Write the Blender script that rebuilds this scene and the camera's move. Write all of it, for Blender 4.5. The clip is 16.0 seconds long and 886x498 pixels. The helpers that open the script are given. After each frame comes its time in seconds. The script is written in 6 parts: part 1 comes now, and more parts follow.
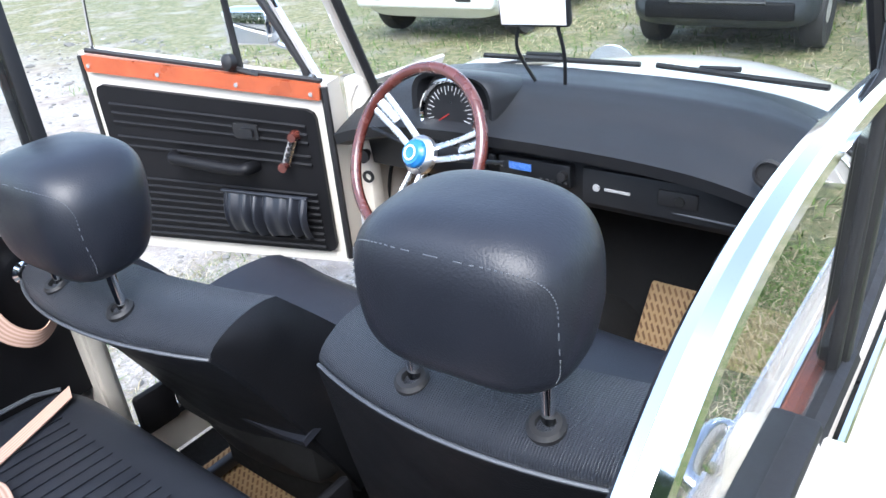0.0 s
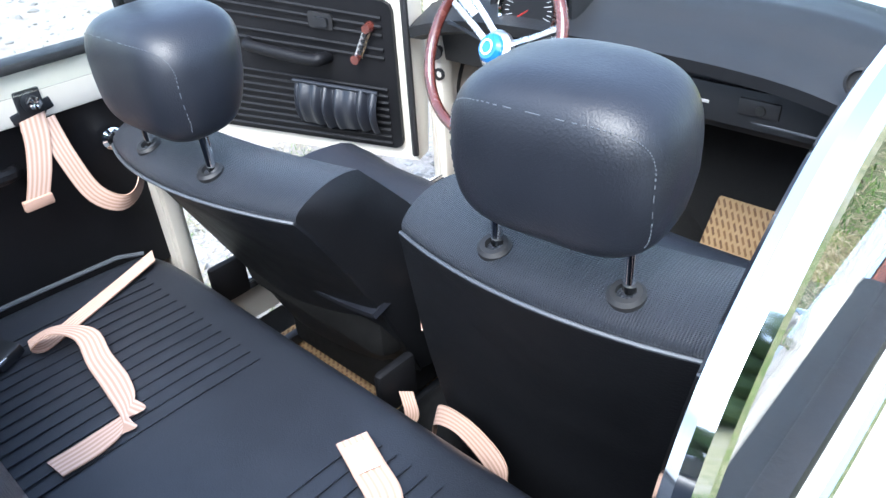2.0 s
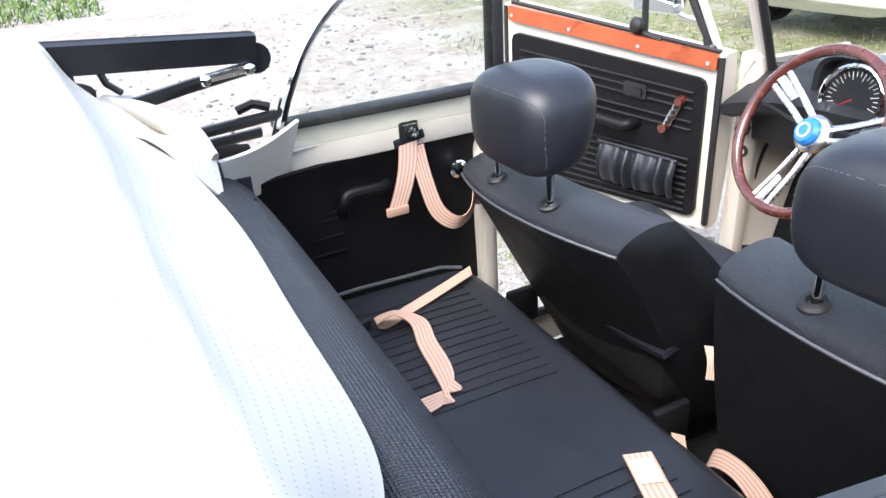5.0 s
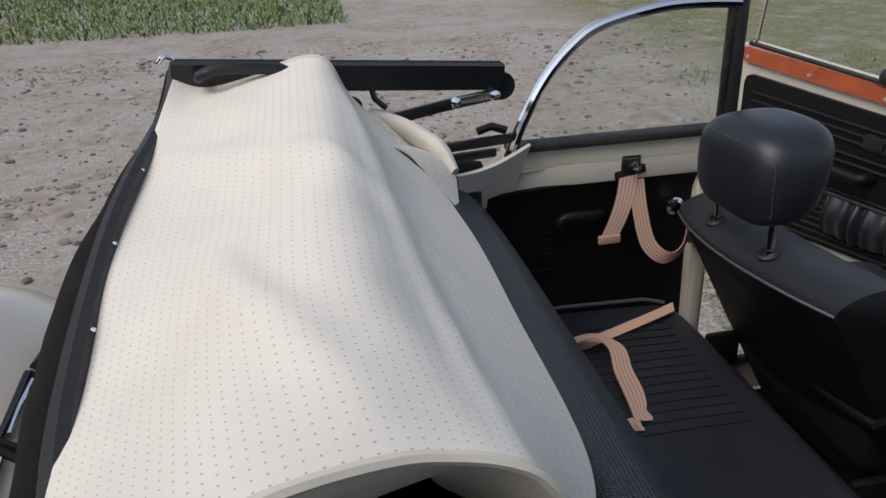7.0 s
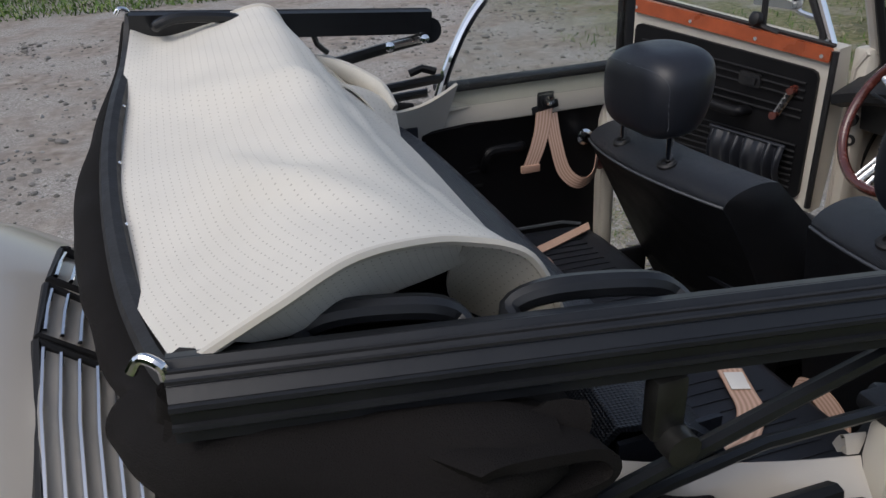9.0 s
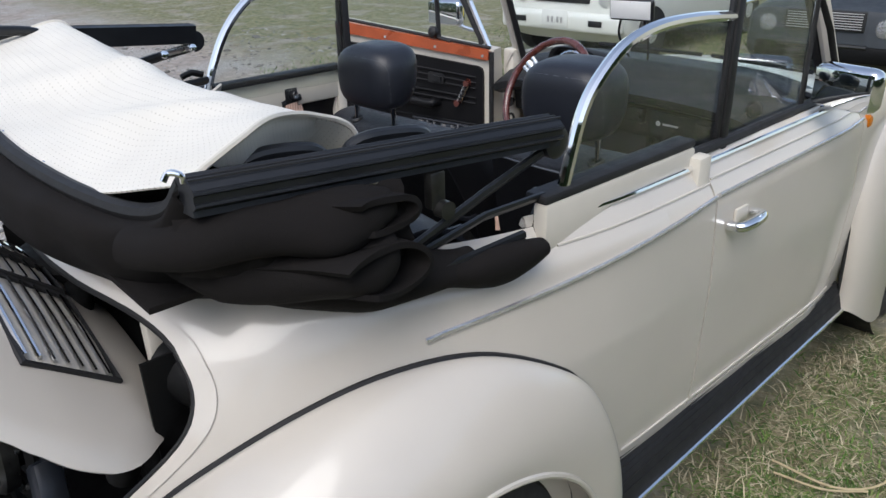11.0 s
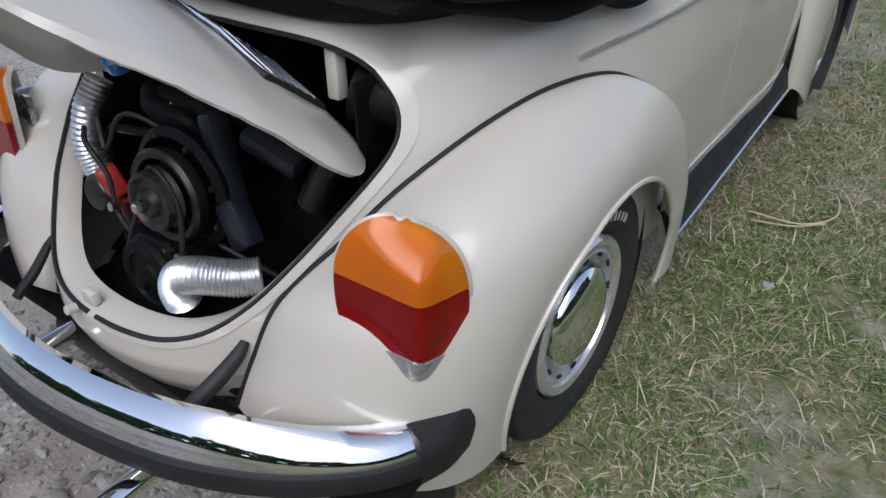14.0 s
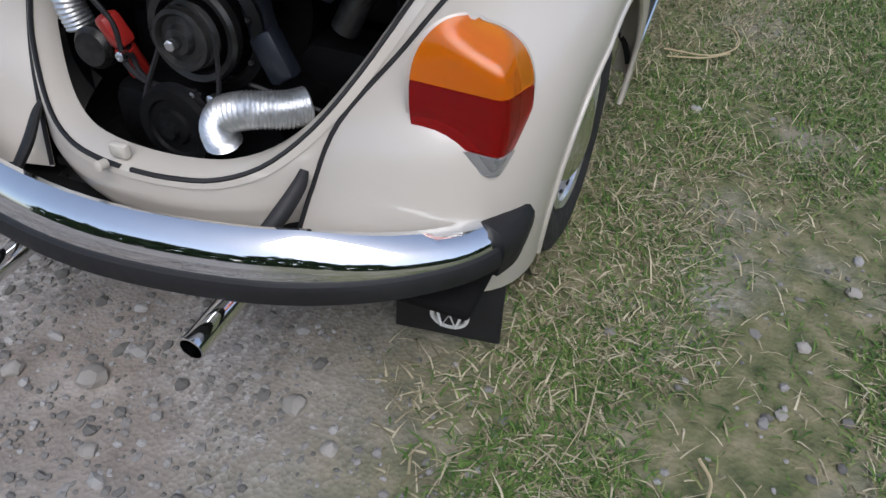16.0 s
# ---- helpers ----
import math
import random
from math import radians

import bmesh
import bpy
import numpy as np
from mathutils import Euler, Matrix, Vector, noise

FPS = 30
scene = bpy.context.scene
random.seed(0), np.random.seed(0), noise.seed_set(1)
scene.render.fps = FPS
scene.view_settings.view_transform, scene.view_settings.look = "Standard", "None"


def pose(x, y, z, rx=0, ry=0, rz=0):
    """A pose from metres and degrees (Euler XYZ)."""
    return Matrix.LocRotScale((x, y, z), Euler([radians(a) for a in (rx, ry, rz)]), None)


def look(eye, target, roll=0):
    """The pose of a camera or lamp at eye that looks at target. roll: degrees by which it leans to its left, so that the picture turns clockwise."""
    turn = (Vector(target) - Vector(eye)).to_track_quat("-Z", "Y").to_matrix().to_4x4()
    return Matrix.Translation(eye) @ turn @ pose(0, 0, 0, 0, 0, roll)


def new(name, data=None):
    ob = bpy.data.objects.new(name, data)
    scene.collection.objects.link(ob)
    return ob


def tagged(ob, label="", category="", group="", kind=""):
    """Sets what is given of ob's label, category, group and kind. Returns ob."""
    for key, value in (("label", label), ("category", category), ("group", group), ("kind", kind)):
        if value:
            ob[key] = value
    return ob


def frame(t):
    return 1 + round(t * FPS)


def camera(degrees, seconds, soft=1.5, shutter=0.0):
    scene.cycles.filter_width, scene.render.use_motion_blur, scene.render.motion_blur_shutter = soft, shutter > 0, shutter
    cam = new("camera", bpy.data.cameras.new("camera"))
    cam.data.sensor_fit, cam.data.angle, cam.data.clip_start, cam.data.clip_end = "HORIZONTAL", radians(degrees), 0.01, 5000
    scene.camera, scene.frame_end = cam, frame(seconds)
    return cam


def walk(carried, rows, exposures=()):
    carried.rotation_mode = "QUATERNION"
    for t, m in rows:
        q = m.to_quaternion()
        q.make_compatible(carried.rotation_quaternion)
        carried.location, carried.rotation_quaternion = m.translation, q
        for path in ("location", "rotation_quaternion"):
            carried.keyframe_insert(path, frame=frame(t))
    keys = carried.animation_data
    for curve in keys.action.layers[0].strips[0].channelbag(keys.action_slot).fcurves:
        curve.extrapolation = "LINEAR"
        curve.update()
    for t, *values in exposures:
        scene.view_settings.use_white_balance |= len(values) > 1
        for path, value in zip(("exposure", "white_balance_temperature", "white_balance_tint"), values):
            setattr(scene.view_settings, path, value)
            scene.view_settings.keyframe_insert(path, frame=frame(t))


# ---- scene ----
cam = camera(61.8, 16.0)
PATH = [
    (0, (0.726, 0.232, 1.49), (-0.409, 1.598, 0.57), -5.4),
    (0.5, (0.721, 0.208, 1.471), (-0.412, 1.536, 0.495), -5.1),
    (1, (0.717, 0.186, 1.449), (-0.417, 1.464, 0.41), -4.7),
    (1.5, (0.717, 0.173, 1.445), (-0.43, 1.403, 0.363), -4.3),
    (2, (0.719, 0.161, 1.451), (-0.452, 1.361, 0.36), -3.8),
    (2.5, (0.721, 0.142, 1.456), (-0.489, 1.32, 0.385), -3.3),
    (3, (0.725, 0.105, 1.467), (-0.531, 1.252, 0.414), -3.0),
    (3.5, (0.733, 0.072, 1.458), (-0.606, 1.158, 0.445), -3.6),
    (4, (0.739, 0.029, 1.464), (-0.689, 1.028, 0.483), -4.0),
    (4.5, (0.752, -0.027, 1.482), (-0.761, 0.872, 0.531), -3.7),
    (5, (0.783, -0.047, 1.501), (-0.831, 0.712, 0.595), -3.8),
    (5.2, (0.797, -0.053, 1.511), (-0.852, 0.643, 0.619), -3.9),
    (7.3, (0.855, -0.125, 1.552), (-0.94, 0.137, 0.711), -3.0),
    (7.5, (0.86, -0.125, 1.549), (-0.937, 0.121, 0.707), -3.4),
    (8, (0.893, -0.135, 1.523), (-0.911, 0.108, 0.694), -5.2),
    (8.5, (0.94, -0.163, 1.518), (-0.831, 0.163, 0.649), -5.4),
    (9, (1.024, -0.251, 1.53), (-0.679, 0.279, 0.626), -3.2),
    (9.5, (1.131, -0.346, 1.528), (-0.486, 0.418, 0.631), -1.6),
    (10, (1.252, -0.397, 1.536), (-0.292, 0.528, 0.664), -1.3),
    (10.2, (1.299, -0.424, 1.536), (-0.215, 0.561, 0.678), -1.5),
    (12.3, (1.494, -1.021, 1.501), (0.337, 0.353, 0.621), -0.7),
    (12.5, (1.474, -1.043, 1.48), (0.328, 0.316, 0.564), -1.0),
    (13, (1.372, -1.117, 1.412), (0.283, 0.234, 0.416), -1.3),
    (13.5, (1.29, -1.176, 1.382), (0.257, 0.146, 0.294), -1.1),
    (14, (1.23, -1.248, 1.37), (0.249, 0.099, 0.265), -0.4),
    (14.5, (1.161, -1.339, 1.355), (0.269, 0.057, 0.234), -0.2),
    (15, (1.099, -1.441, 1.327), (0.326, -0.009, 0.163), -0.1),
    (15.5, (1.043, -1.551, 1.287), (0.409, -0.109, 0.054), 1.2),
    (16, (0.98, -1.593, 1.266), (0.428, -0.172, -0.028), 1.6),
]
EXPOSE = [(0, 2.32, 6000, 9), (2, 2.68, 5850, 6), (3.5, 2.78, 6300, 11), (4.5, 2.5, 6500, 12), (5.2, 2.25, 6600, 12), (6.4, 0.9, 6900, 12), (7.3, 0.30, 7000, 12), (8.5, 0.18, 6780, 11.5), (9.2, 0.22, 6650, 11), (9.8, 0.72, 6600, 12), (10.2, 0.75, 6500, 11), (12.5, 0.70, 6350, 9.5), (14, 0.48, 6150, 9.5), (15, 0.26, 6150, 10), (16, 0.50, 6200, 11)]
walk(cam, [(t, look(eye, target, roll)) for t, eye, target, roll in PATH], EXPOSE)

# ---- light ----
world = bpy.data.worlds.new("world")
scene.world = world
world.use_nodes = True
wn, wl = world.node_tree.nodes, world.node_tree.links
sky = wn.new("ShaderNodeTexSky")
sky.sky_type, sky.sun_disc = 'NISHITA', False
sky.sun_elevation, sky.sun_rotation = radians(52), radians(150)
sky.dust_density, sky.air_density = 2.0, 1.0
soft_sky = wn.new("ShaderNodeHueSaturation")
soft_sky.inputs["Saturation"].default_value = 0.8
wl.new(sky.outputs[0], soft_sky.inputs["Color"])
wl.new(soft_sky.outputs[0], wn["Background"].inputs[0])
wn["Background"].inputs[1].default_value = 0.13
sun = new("sun", bpy.data.lights.new("sun", "SUN"))
sun.data.energy, sun.data.angle, sun.data.color = 1.1, radians(45), (1.0, 0.99, 0.98)
sun.matrix_world = look((2.2, -3.8, 5.6), (0, 0, 0))


# ---- materials ----
def mat(name, colour, rough=0.5, metal=0.0, var=0.12, scale=30.0, bump=0.0, bscale=300.0, coat=0.0, coords="Object"):
    """A surface with broad and fine variation of its colour and gloss, and fine relief."""
    m = bpy.data.materials.new(name)
    m.use_nodes = True
    n, l = m.node_tree.nodes, m.node_tree.links
    b = n["Principled BSDF"]
    tc = n.new("ShaderNodeTexCoord")
    big, fine = n.new("ShaderNodeTexNoise"), n.new("ShaderNodeTexNoise")
    big.inputs["Scale"].default_value, fine.inputs["Scale"].default_value = scale * 0.12, scale
    big.inputs["Detail"].default_value = fine.inputs["Detail"].default_value = 5
    l.new(tc.outputs[coords], big.inputs["Vector"])
    l.new(tc.outputs[coords], fine.inputs["Vector"])
    mix = n.new("ShaderNodeMath")
    mix.operation = "ADD"
    l.new(big.outputs["Fac"], mix.inputs[0])
    l.new(fine.outputs["Fac"], mix.inputs[1])
    ramp = n.new("ShaderNodeMapRange")
    ramp.inputs[1].default_value, ramp.inputs[2].default_value = 0.7, 1.3
    ramp.inputs[3].default_value, ramp.inputs[4].default_value = 1 - var, 1 + var
    l.new(mix.outputs[0], ramp.inputs[0])
    col = n.new("ShaderNodeMix")
    col.data_type, col.blend_type = "RGBA", "MULTIPLY"
    col.inputs[0].default_value = 1.0
    col.inputs[6].default_value = (*colour, 1)
    l.new(ramp.outputs[0], col.inputs[7])
    l.new(col.outputs[2], b.inputs["Base Color"])
    rr = n.new("ShaderNodeMapRange")
    rr.inputs[1].default_value, rr.inputs[2].default_value = 0.7, 1.3
    rr.inputs[3].default_value, rr.inputs[4].default_value = max(0.02, rough * (1 - var)), min(1, rough * (1 + var))
    l.new(mix.outputs[0], rr.inputs[0])
    l.new(rr.outputs[0], b.inputs["Roughness"])
    b.inputs["Metallic"].default_value = metal
    b.inputs["Coat Weight"].default_value = coat
    b.inputs["Coat Roughness"].default_value = 0.06
    if bump:
        t = n.new("ShaderNodeTexNoise")
        t.inputs["Scale"].default_value, t.inputs["Detail"].default_value = bscale, 4
        l.new(tc.outputs[coords], t.inputs["Vector"])
        bp = n.new("ShaderNodeBump")
        bp.inputs["Strength"].default_value, bp.inputs["Distance"].default_value = bump, 0.002
        l.new(t.outputs["Fac"], bp.inputs["Height"])
        l.new(bp.outputs[0], b.inputs["Normal"])
    return m


def height(m, build, strength, distance=0.002):
    """Adds a relief that build(nodes, links, coords) makes to the material m."""
    n, l = m.node_tree.nodes, m.node_tree.links
    out = build(n, l, n["Texture Coordinate"])
    bp = n.new("ShaderNodeBump")
    bp.inputs["Strength"].default_value, bp.inputs["Distance"].default_value = strength, distance
    l.new(out, bp.inputs["Height"])
    l.new(bp.outputs[0], n["Principled BSDF"].inputs["Normal"])
    return m


def weave(n, l, tc):
    """A basket weave of small raised squares, along the sheet."""
    def wave(axis):
        w = n.new("ShaderNodeTexWave")
        w.bands_direction = axis
        w.inputs["Scale"].default_value = 26.0
        l.new(tc.outputs["UV"], w.inputs["Vector"])
        return w.outputs["Fac"]
    mul = n.new("ShaderNodeMath")
    mul.operation = "MULTIPLY"
    l.new(wave("X"), mul.inputs[0])
    l.new(wave("Y"), mul.inputs[1])
    return mul.outputs[0]


def glassy(name, colour, rough=0.0, alpha=0.0):
    m = bpy.data.materials.new(name)
    m.use_nodes = True
    b = m.node_tree.nodes["Principled BSDF"]
    b.inputs["Base Color"].default_value = (*colour, 1)
    b.inputs["Roughness"].default_value = rough
    b.inputs["Transmission Weight"].default_value = 1.0 - alpha
    b.inputs["IOR"].default_value = 1.45
    return m


CREAM = mat("cream_paint", (0.555, 0.515, 0.455), 0.32, 0, 0.035, 6, 0, coat=0.8)
CREAM_IN = mat("cream_paint_inside", (0.58, 0.545, 0.475), 0.4, 0, 0.05, 10)
VINYL = mat("black_vinyl", (0.0125, 0.0142, 0.0195), 0.40, 0, 0.12, 25, 0.25, 420)
WEAVE = height(mat("basket_weave_vinyl", (0.016, 0.019, 0.026), 0.42, 0, 0.10, 25), weave, 0.7, 0.003)
TRIM = mat("black_trim_board", (0.007, 0.007, 0.008), 0.5, 0, 0.15, 20, 0.2, 350)
DASH = mat("black_dash_pad", (0.013, 0.014, 0.016), 0.45, 0, 0.1, 20, 0.3, 500)
FABRIC = mat("black_canvas", (0.0095, 0.0082, 0.0078), 0.95, 0, 0.22, 14, 0.7, 700)
LINER = mat("cream_headliner", (0.70, 0.67, 0.60), 0.62, 0, 0.05, 9, 0.15, 500, coords="UV")
CARPET = mat("black_carpet", (0.006, 0.006, 0.006), 1.0, 0, 0.3, 60, 0.8, 500)
RUBBER = mat("black_rubber", (0.011, 0.011, 0.012), 0.6, 0, 0.2, 30, 0.2, 200)
SATIN = mat("black_satin_metal", (0.010, 0.011, 0.013), 0.38, 0.0, 0.2, 30, 0.1, 120)
TYRE = mat("tyre_rubber", (0.02, 0.02, 0.021), 0.75, 0, 0.25, 40, 0.5, 150)
CHROME = mat("chrome", (0.86, 0.87, 0.88), 0.06, 1.0, 0.03, 20)
STEEL = mat("silver_wheel_paint", (0.52, 0.52, 0.52), 0.38, 0.35, 0.06, 30)
SILVER = mat("polished_trim_ring", (0.74, 0.74, 0.74), 0.22, 0.75, 0.05, 30)
ALU = mat("brushed_aluminium", (0.72, 0.72, 0.72), 0.28, 1.0, 0.08, 60, 0.1, 400)
FOIL = mat("aluminium_hose_foil", (0.7, 0.71, 0.72), 0.35, 0.9, 0.2, 50, 0.6, 90)
MAHOG = mat("dark_mahogany_rim", (0.085, 0.022, 0.016), 0.25, 0, 0.3, 25, 0.05, 90, coat=0.7)
CAPWOOD = mat("orange_varnished_wood", (0.36, 0.075, 0.025), 0.3, 0, 0.25, 18, 0.06, 60, coat=0.6)
BELT = mat("tan_belt_webbing", (0.56, 0.37, 0.28), 0.6, 0, 0.08, 40)
AMBER = glassy("amber_lens", (1.0, 0.30, 0.01), 0.12, 0.35)
RED = glassy("red_lens", (0.45, 0.004, 0.006), 0.12, 0.35)
CLEARL = glassy("clear_lens", (0.85, 0.85, 0.85), 0.15, 0.25)
CLEAR_FOOT = glassy("grey_clear_lens", (0.55, 0.56, 0.57), 0.12, 0.3)
GLASS = glassy("window_glass", (0.93, 0.97, 0.95), 0.0)
MIRROR = mat("mirror_glass", (0.8, 0.82, 0.84), 0.02, 1.0, 0.01)
ENGINE = mat("near_black_engine", (0.0045, 0.0047, 0.005), 0.6, 0.1, 0.4, 30, 0.3, 80)
TINWARE = mat("blue_black_tinware", (0.012, 0.015, 0.021), 0.38, 0.0, 0.3, 20, 0.1, 60)
ENGMET = mat("oily_engine_metal", (0.06, 0.06, 0.058), 0.4, 0.8, 0.4, 40, 0.2, 120)
REDP = mat("red_plastic", (0.35, 0.02, 0.015), 0.4)
BLUEP = mat("blue_enamel", (0.02, 0.16, 0.42), 0.2, 0, 0.05, coat=0.6)
WHITEP = mat("white_print_and_mirror_glare", (0.75, 0.75, 0.73), 0.5, 0, 0.04)
GREYP = mat("grey_print", (0.35, 0.35, 0.35), 0.5, 0, 0.05)
LCD = mat("blue_display", (0.02, 0.06, 0.2), 0.3)
LCD.node_tree.nodes["Principled BSDF"].inputs["Emission Color"].default_value = (0.15, 0.35, 1.0, 1)
LCD.node_tree.nodes["Principled BSDF"].inputs["Emission Strength"].default_value = 0.12
YELLOW = mat("yellow_paint", (0.75, 0.6, 0.02), 0.3, 0, 0.05, 8, coat=0.7)
NAVY = mat("dull_dark_blue_paint", (0.03, 0.036, 0.042), 0.55, 0, 0.3, 12)
WHITECAR = mat("white_car_paint", (0.72, 0.72, 0.68), 0.3, 0, 0.05, 8, coat=0.6)
DARKGLASS = mat("dark_car_glass", (0.02, 0.024, 0.026), 0.05, 0, 0.1)
DIAL = mat("dial_black", (0.012, 0.012, 0.013), 0.3)
STITCH = mat("pale_thread", (0.10, 0.108, 0.12), 0.7)
# the same black vinyl, with the sky's blue-grey sheen put into its colour
BENCH = mat("black_vinyl_with_sky_sheen", (0.018, 0.0208, 0.0275), 0.40, 0, 0.14, 22, 0.25, 420)
BACKING = mat("black_seat_back_vinyl", (0.007, 0.0075, 0.009), 0.52, 0, 0.14, 20, 0.3, 300)
PIPING = mat("grey_piping", (0.06, 0.066, 0.076), 0.5)


def coco():
    m = mat("woven_coco_matting", (0.12, 0.065, 0.028), 0.95, 0, 0.3, 60, 0.6, 300)
    n, l = m.node_tree.nodes, m.node_tree.links
    b = n["Principled BSDF"]
    br = n.new("ShaderNodeTexBrick")
    br.inputs["Scale"].default_value = 1.0
    br.inputs["Brick Width"].default_value, br.inputs["Row Height"].default_value = 0.022, 0.011
    br.inputs["Mortar Size"].default_value = 0.0032
    br.inputs["Color1"].default_value, br.inputs["Color2"].default_value = (0.09, 0.045, 0.018, 1), (0.14, 0.075, 0.03, 1)
    br.inputs["Mortar"].default_value = (0.25, 0.165, 0.08, 1)
    mp = n.new("ShaderNodeMapping")
    mp.inputs["Rotation"].default_value = (0, 0, radians(45))
    l.new(n["Texture Coordinate"].outputs["Object"], mp.inputs[0])
    l.new(mp.outputs[0], br.inputs["Vector"])
    l.new(br.outputs["Color"], b.inputs["Base Color"])
    return m


COCO = coco()


def perforate(m):
    """Rows of small dark holes along the sheet."""
    n, l = m.node_tree.nodes, m.node_tree.links
    b = n["Principled BSDF"]
    vo = n.new("ShaderNodeTexVoronoi")
    vo.inputs["Scale"].default_value, vo.inputs["Randomness"].default_value = 78.0, 0.0
    l.new(n["Texture Coordinate"].outputs["UV"], vo.inputs["Vector"])
    lt = n.new("ShaderNodeMath")
    lt.operation = "LESS_THAN"
    lt.inputs[1].default_value = 0.10
    l.new(vo.outputs["Distance"], lt.inputs[0])
    mix = n.new("ShaderNodeMix")
    mix.data_type = "RGBA"
    old = b.inputs["Base Color"].links[0].from_socket
    l.new(lt.outputs[0], mix.inputs[0])
    l.new(old, mix.inputs[6])
    mix.inputs[7].default_value = (0.42, 0.39, 0.33, 1)
    l.new(mix.outputs[2], b.inputs["Base Color"])


perforate(LINER)
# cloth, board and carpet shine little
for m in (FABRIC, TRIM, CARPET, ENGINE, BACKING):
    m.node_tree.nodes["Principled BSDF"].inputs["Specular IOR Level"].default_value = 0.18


def striped(m):
    """Fine ribs along the webbing."""
    n, l = m.node_tree.nodes, m.node_tree.links
    b = n["Principled BSDF"]
    w = n.new("ShaderNodeTexWave")
    w.bands_direction = "X"
    w.inputs["Scale"].default_value = 1.6
    l.new(n["Texture Coordinate"].outputs["UV"], w.inputs["Vector"])
    mix = n.new("ShaderNodeMix")
    mix.data_type = "RGBA"
    l.new(w.outputs["Fac"], mix.inputs[0])
    mix.inputs[6].default_value, mix.inputs[7].default_value = (0.42, 0.26, 0.19, 1), (0.64, 0.45, 0.36, 1)
    l.new(mix.outputs[2], b.inputs["Base Color"])


striped(BELT)


# ---- mesh helpers ----
def part(name, bm, material, parent=None, label="", smooth=35):
    """Links a bmesh as one mesh object, under a thing or a part where one is given."""
    me = bpy.data.meshes.new(name)
    bmesh.ops.recalc_face_normals(bm, faces=bm.faces)
    bm.to_mesh(me)
    bm.free()
    me.materials.append(material)
    if smooth:
        me.shade_smooth()
        me.set_sharp_from_angle(angle=radians(smooth))
    ob = new(name, me)
    if parent:
        ob.parent = parent
    if label:
        ob["label"] = label
    return ob


def thing(name, label, category, at=(0, 0, 0), **more):
    ob = new(name)
    ob.location = at
    return tagged(ob, label, category, **more)


def spl(pts, n):
    """n + 1 points of a smooth curve through pts."""
    p = [Vector(q) for q in pts]
    p = [p[0] * 2 - p[1]] + p + [p[-1] * 2 - p[-2]]
    out = []
    for i in range(n + 1):
        f = i / n * (len(p) - 3)
        k = min(int(f), len(p) - 4)
        t = f - k
        a, b, c, d = p[k:k + 4]
        out.append(0.5 * (2 * b + (c - a) * t + (2 * a - 5 * b + 4 * c - d) * t * t + (3 * b - a - 3 * c + d) * t ** 3))
    return out


def loft(bm, rings, closed=True, caps=True, uvscale=None):
    """Skins rings of points, one after another."""
    vs = [[bm.verts.new(q) for q in r] for r in rings]
    m = len(rings[0])
    uv = bm.loops.layers.uv.verify()
    wide, long = uvscale or (1, 1)
    for i in range(len(rings) - 1):
        for j in range(m if closed else m - 1):
            k = (j + 1) % m
            f = bm.faces.new((vs[i][j], vs[i][k], vs[i + 1][k], vs[i + 1][j]))
            for lp, (a, b) in zip(f.loops, ((i, j), (i, j + 1), (i + 1, j + 1), (i + 1, j))):
                lp[uv].uv = (b / (m - (0 if closed else 1)) * wide, a / (len(rings) - 1) * long)
    if caps and closed:
        for r in (vs[0], vs[-1]):
            if len({tuple(v.co) for v in r}) > 2:
                bm.faces.new(r)
    return bm


def sheet(fn, nu, nv, thick=0.0, wide=1.0, long=1.0, bm=None):
    """A sheet fn(u, v), with thickness."""
    bm = bm or bmesh.new()
    loft(bm, [[fn(u / nu, v / nv) for u in range(nu + 1)] for v in range(nv + 1)], False, False, (wide, long))
    if thick:
        bmesh.ops.recalc_face_normals(bm, faces=bm.faces)
        bmesh.ops.solidify(bm, geom=bm.faces[:], thickness=thick)
    return bm


def tube(pts, r, seg=10, bm=None, flat=1.0, n=None, up=None):
    """A bar of round (or flattened) section along pts; r may be a list."""
    p = spl(pts, n) if n else [Vector(q) for q in pts]
    rs = r if isinstance(r, (list, tuple)) else [r] * len(p)
    if len(rs) != len(p):
        rs = [float(np.interp(i / (len(p) - 1), np.linspace(0, 1, len(rs)), rs)) for i in range(len(p))]
    bm = bm or bmesh.new()
    side = None
    rings = []
    for i, q in enumerate(p):
        d = (p[min(i + 1, len(p) - 1)] - p[max(i - 1, 0)]).normalized()
        if up is not None:
            side = d.cross(Vector(up))
        elif side is None:
            side = d.orthogonal()
        side = (side - d * side.dot(d)).normalized()
        o = d.cross(side)
        rings.append([q + (side * math.cos(a) + o * math.sin(a) * flat) * rs[i] for a in (2 * math.pi * k / seg for k in range(seg))])
    return loft(bm, rings, True, True)


def box(c, s, bevel=0.004, bm=None, rot=None, seg=2):
    """A box with rounded edges: centre, size."""
    made = bmesh.new()
    bmesh.ops.create_cube(made, size=1)
    bmesh.ops.scale(made, vec=s, verts=made.verts)
    if bevel:
        bmesh.ops.bevel(made, geom=made.edges[:], offset=min(bevel, min(s) * 0.45), segments=seg, affect="EDGES", profile=0.5)
    if rot:
        bmesh.ops.rotate(made, matrix=Euler([radians(a) for a in rot]).to_matrix(), verts=made.verts)
    bmesh.ops.translate(made, vec=c, verts=made.verts)
    if bm is None:
        return made
    me = bpy.data.meshes.new("t")
    made.to_mesh(me)
    made.free()
    bm.from_mesh(me)
    bpy.data.meshes.remove(me)
    return bm


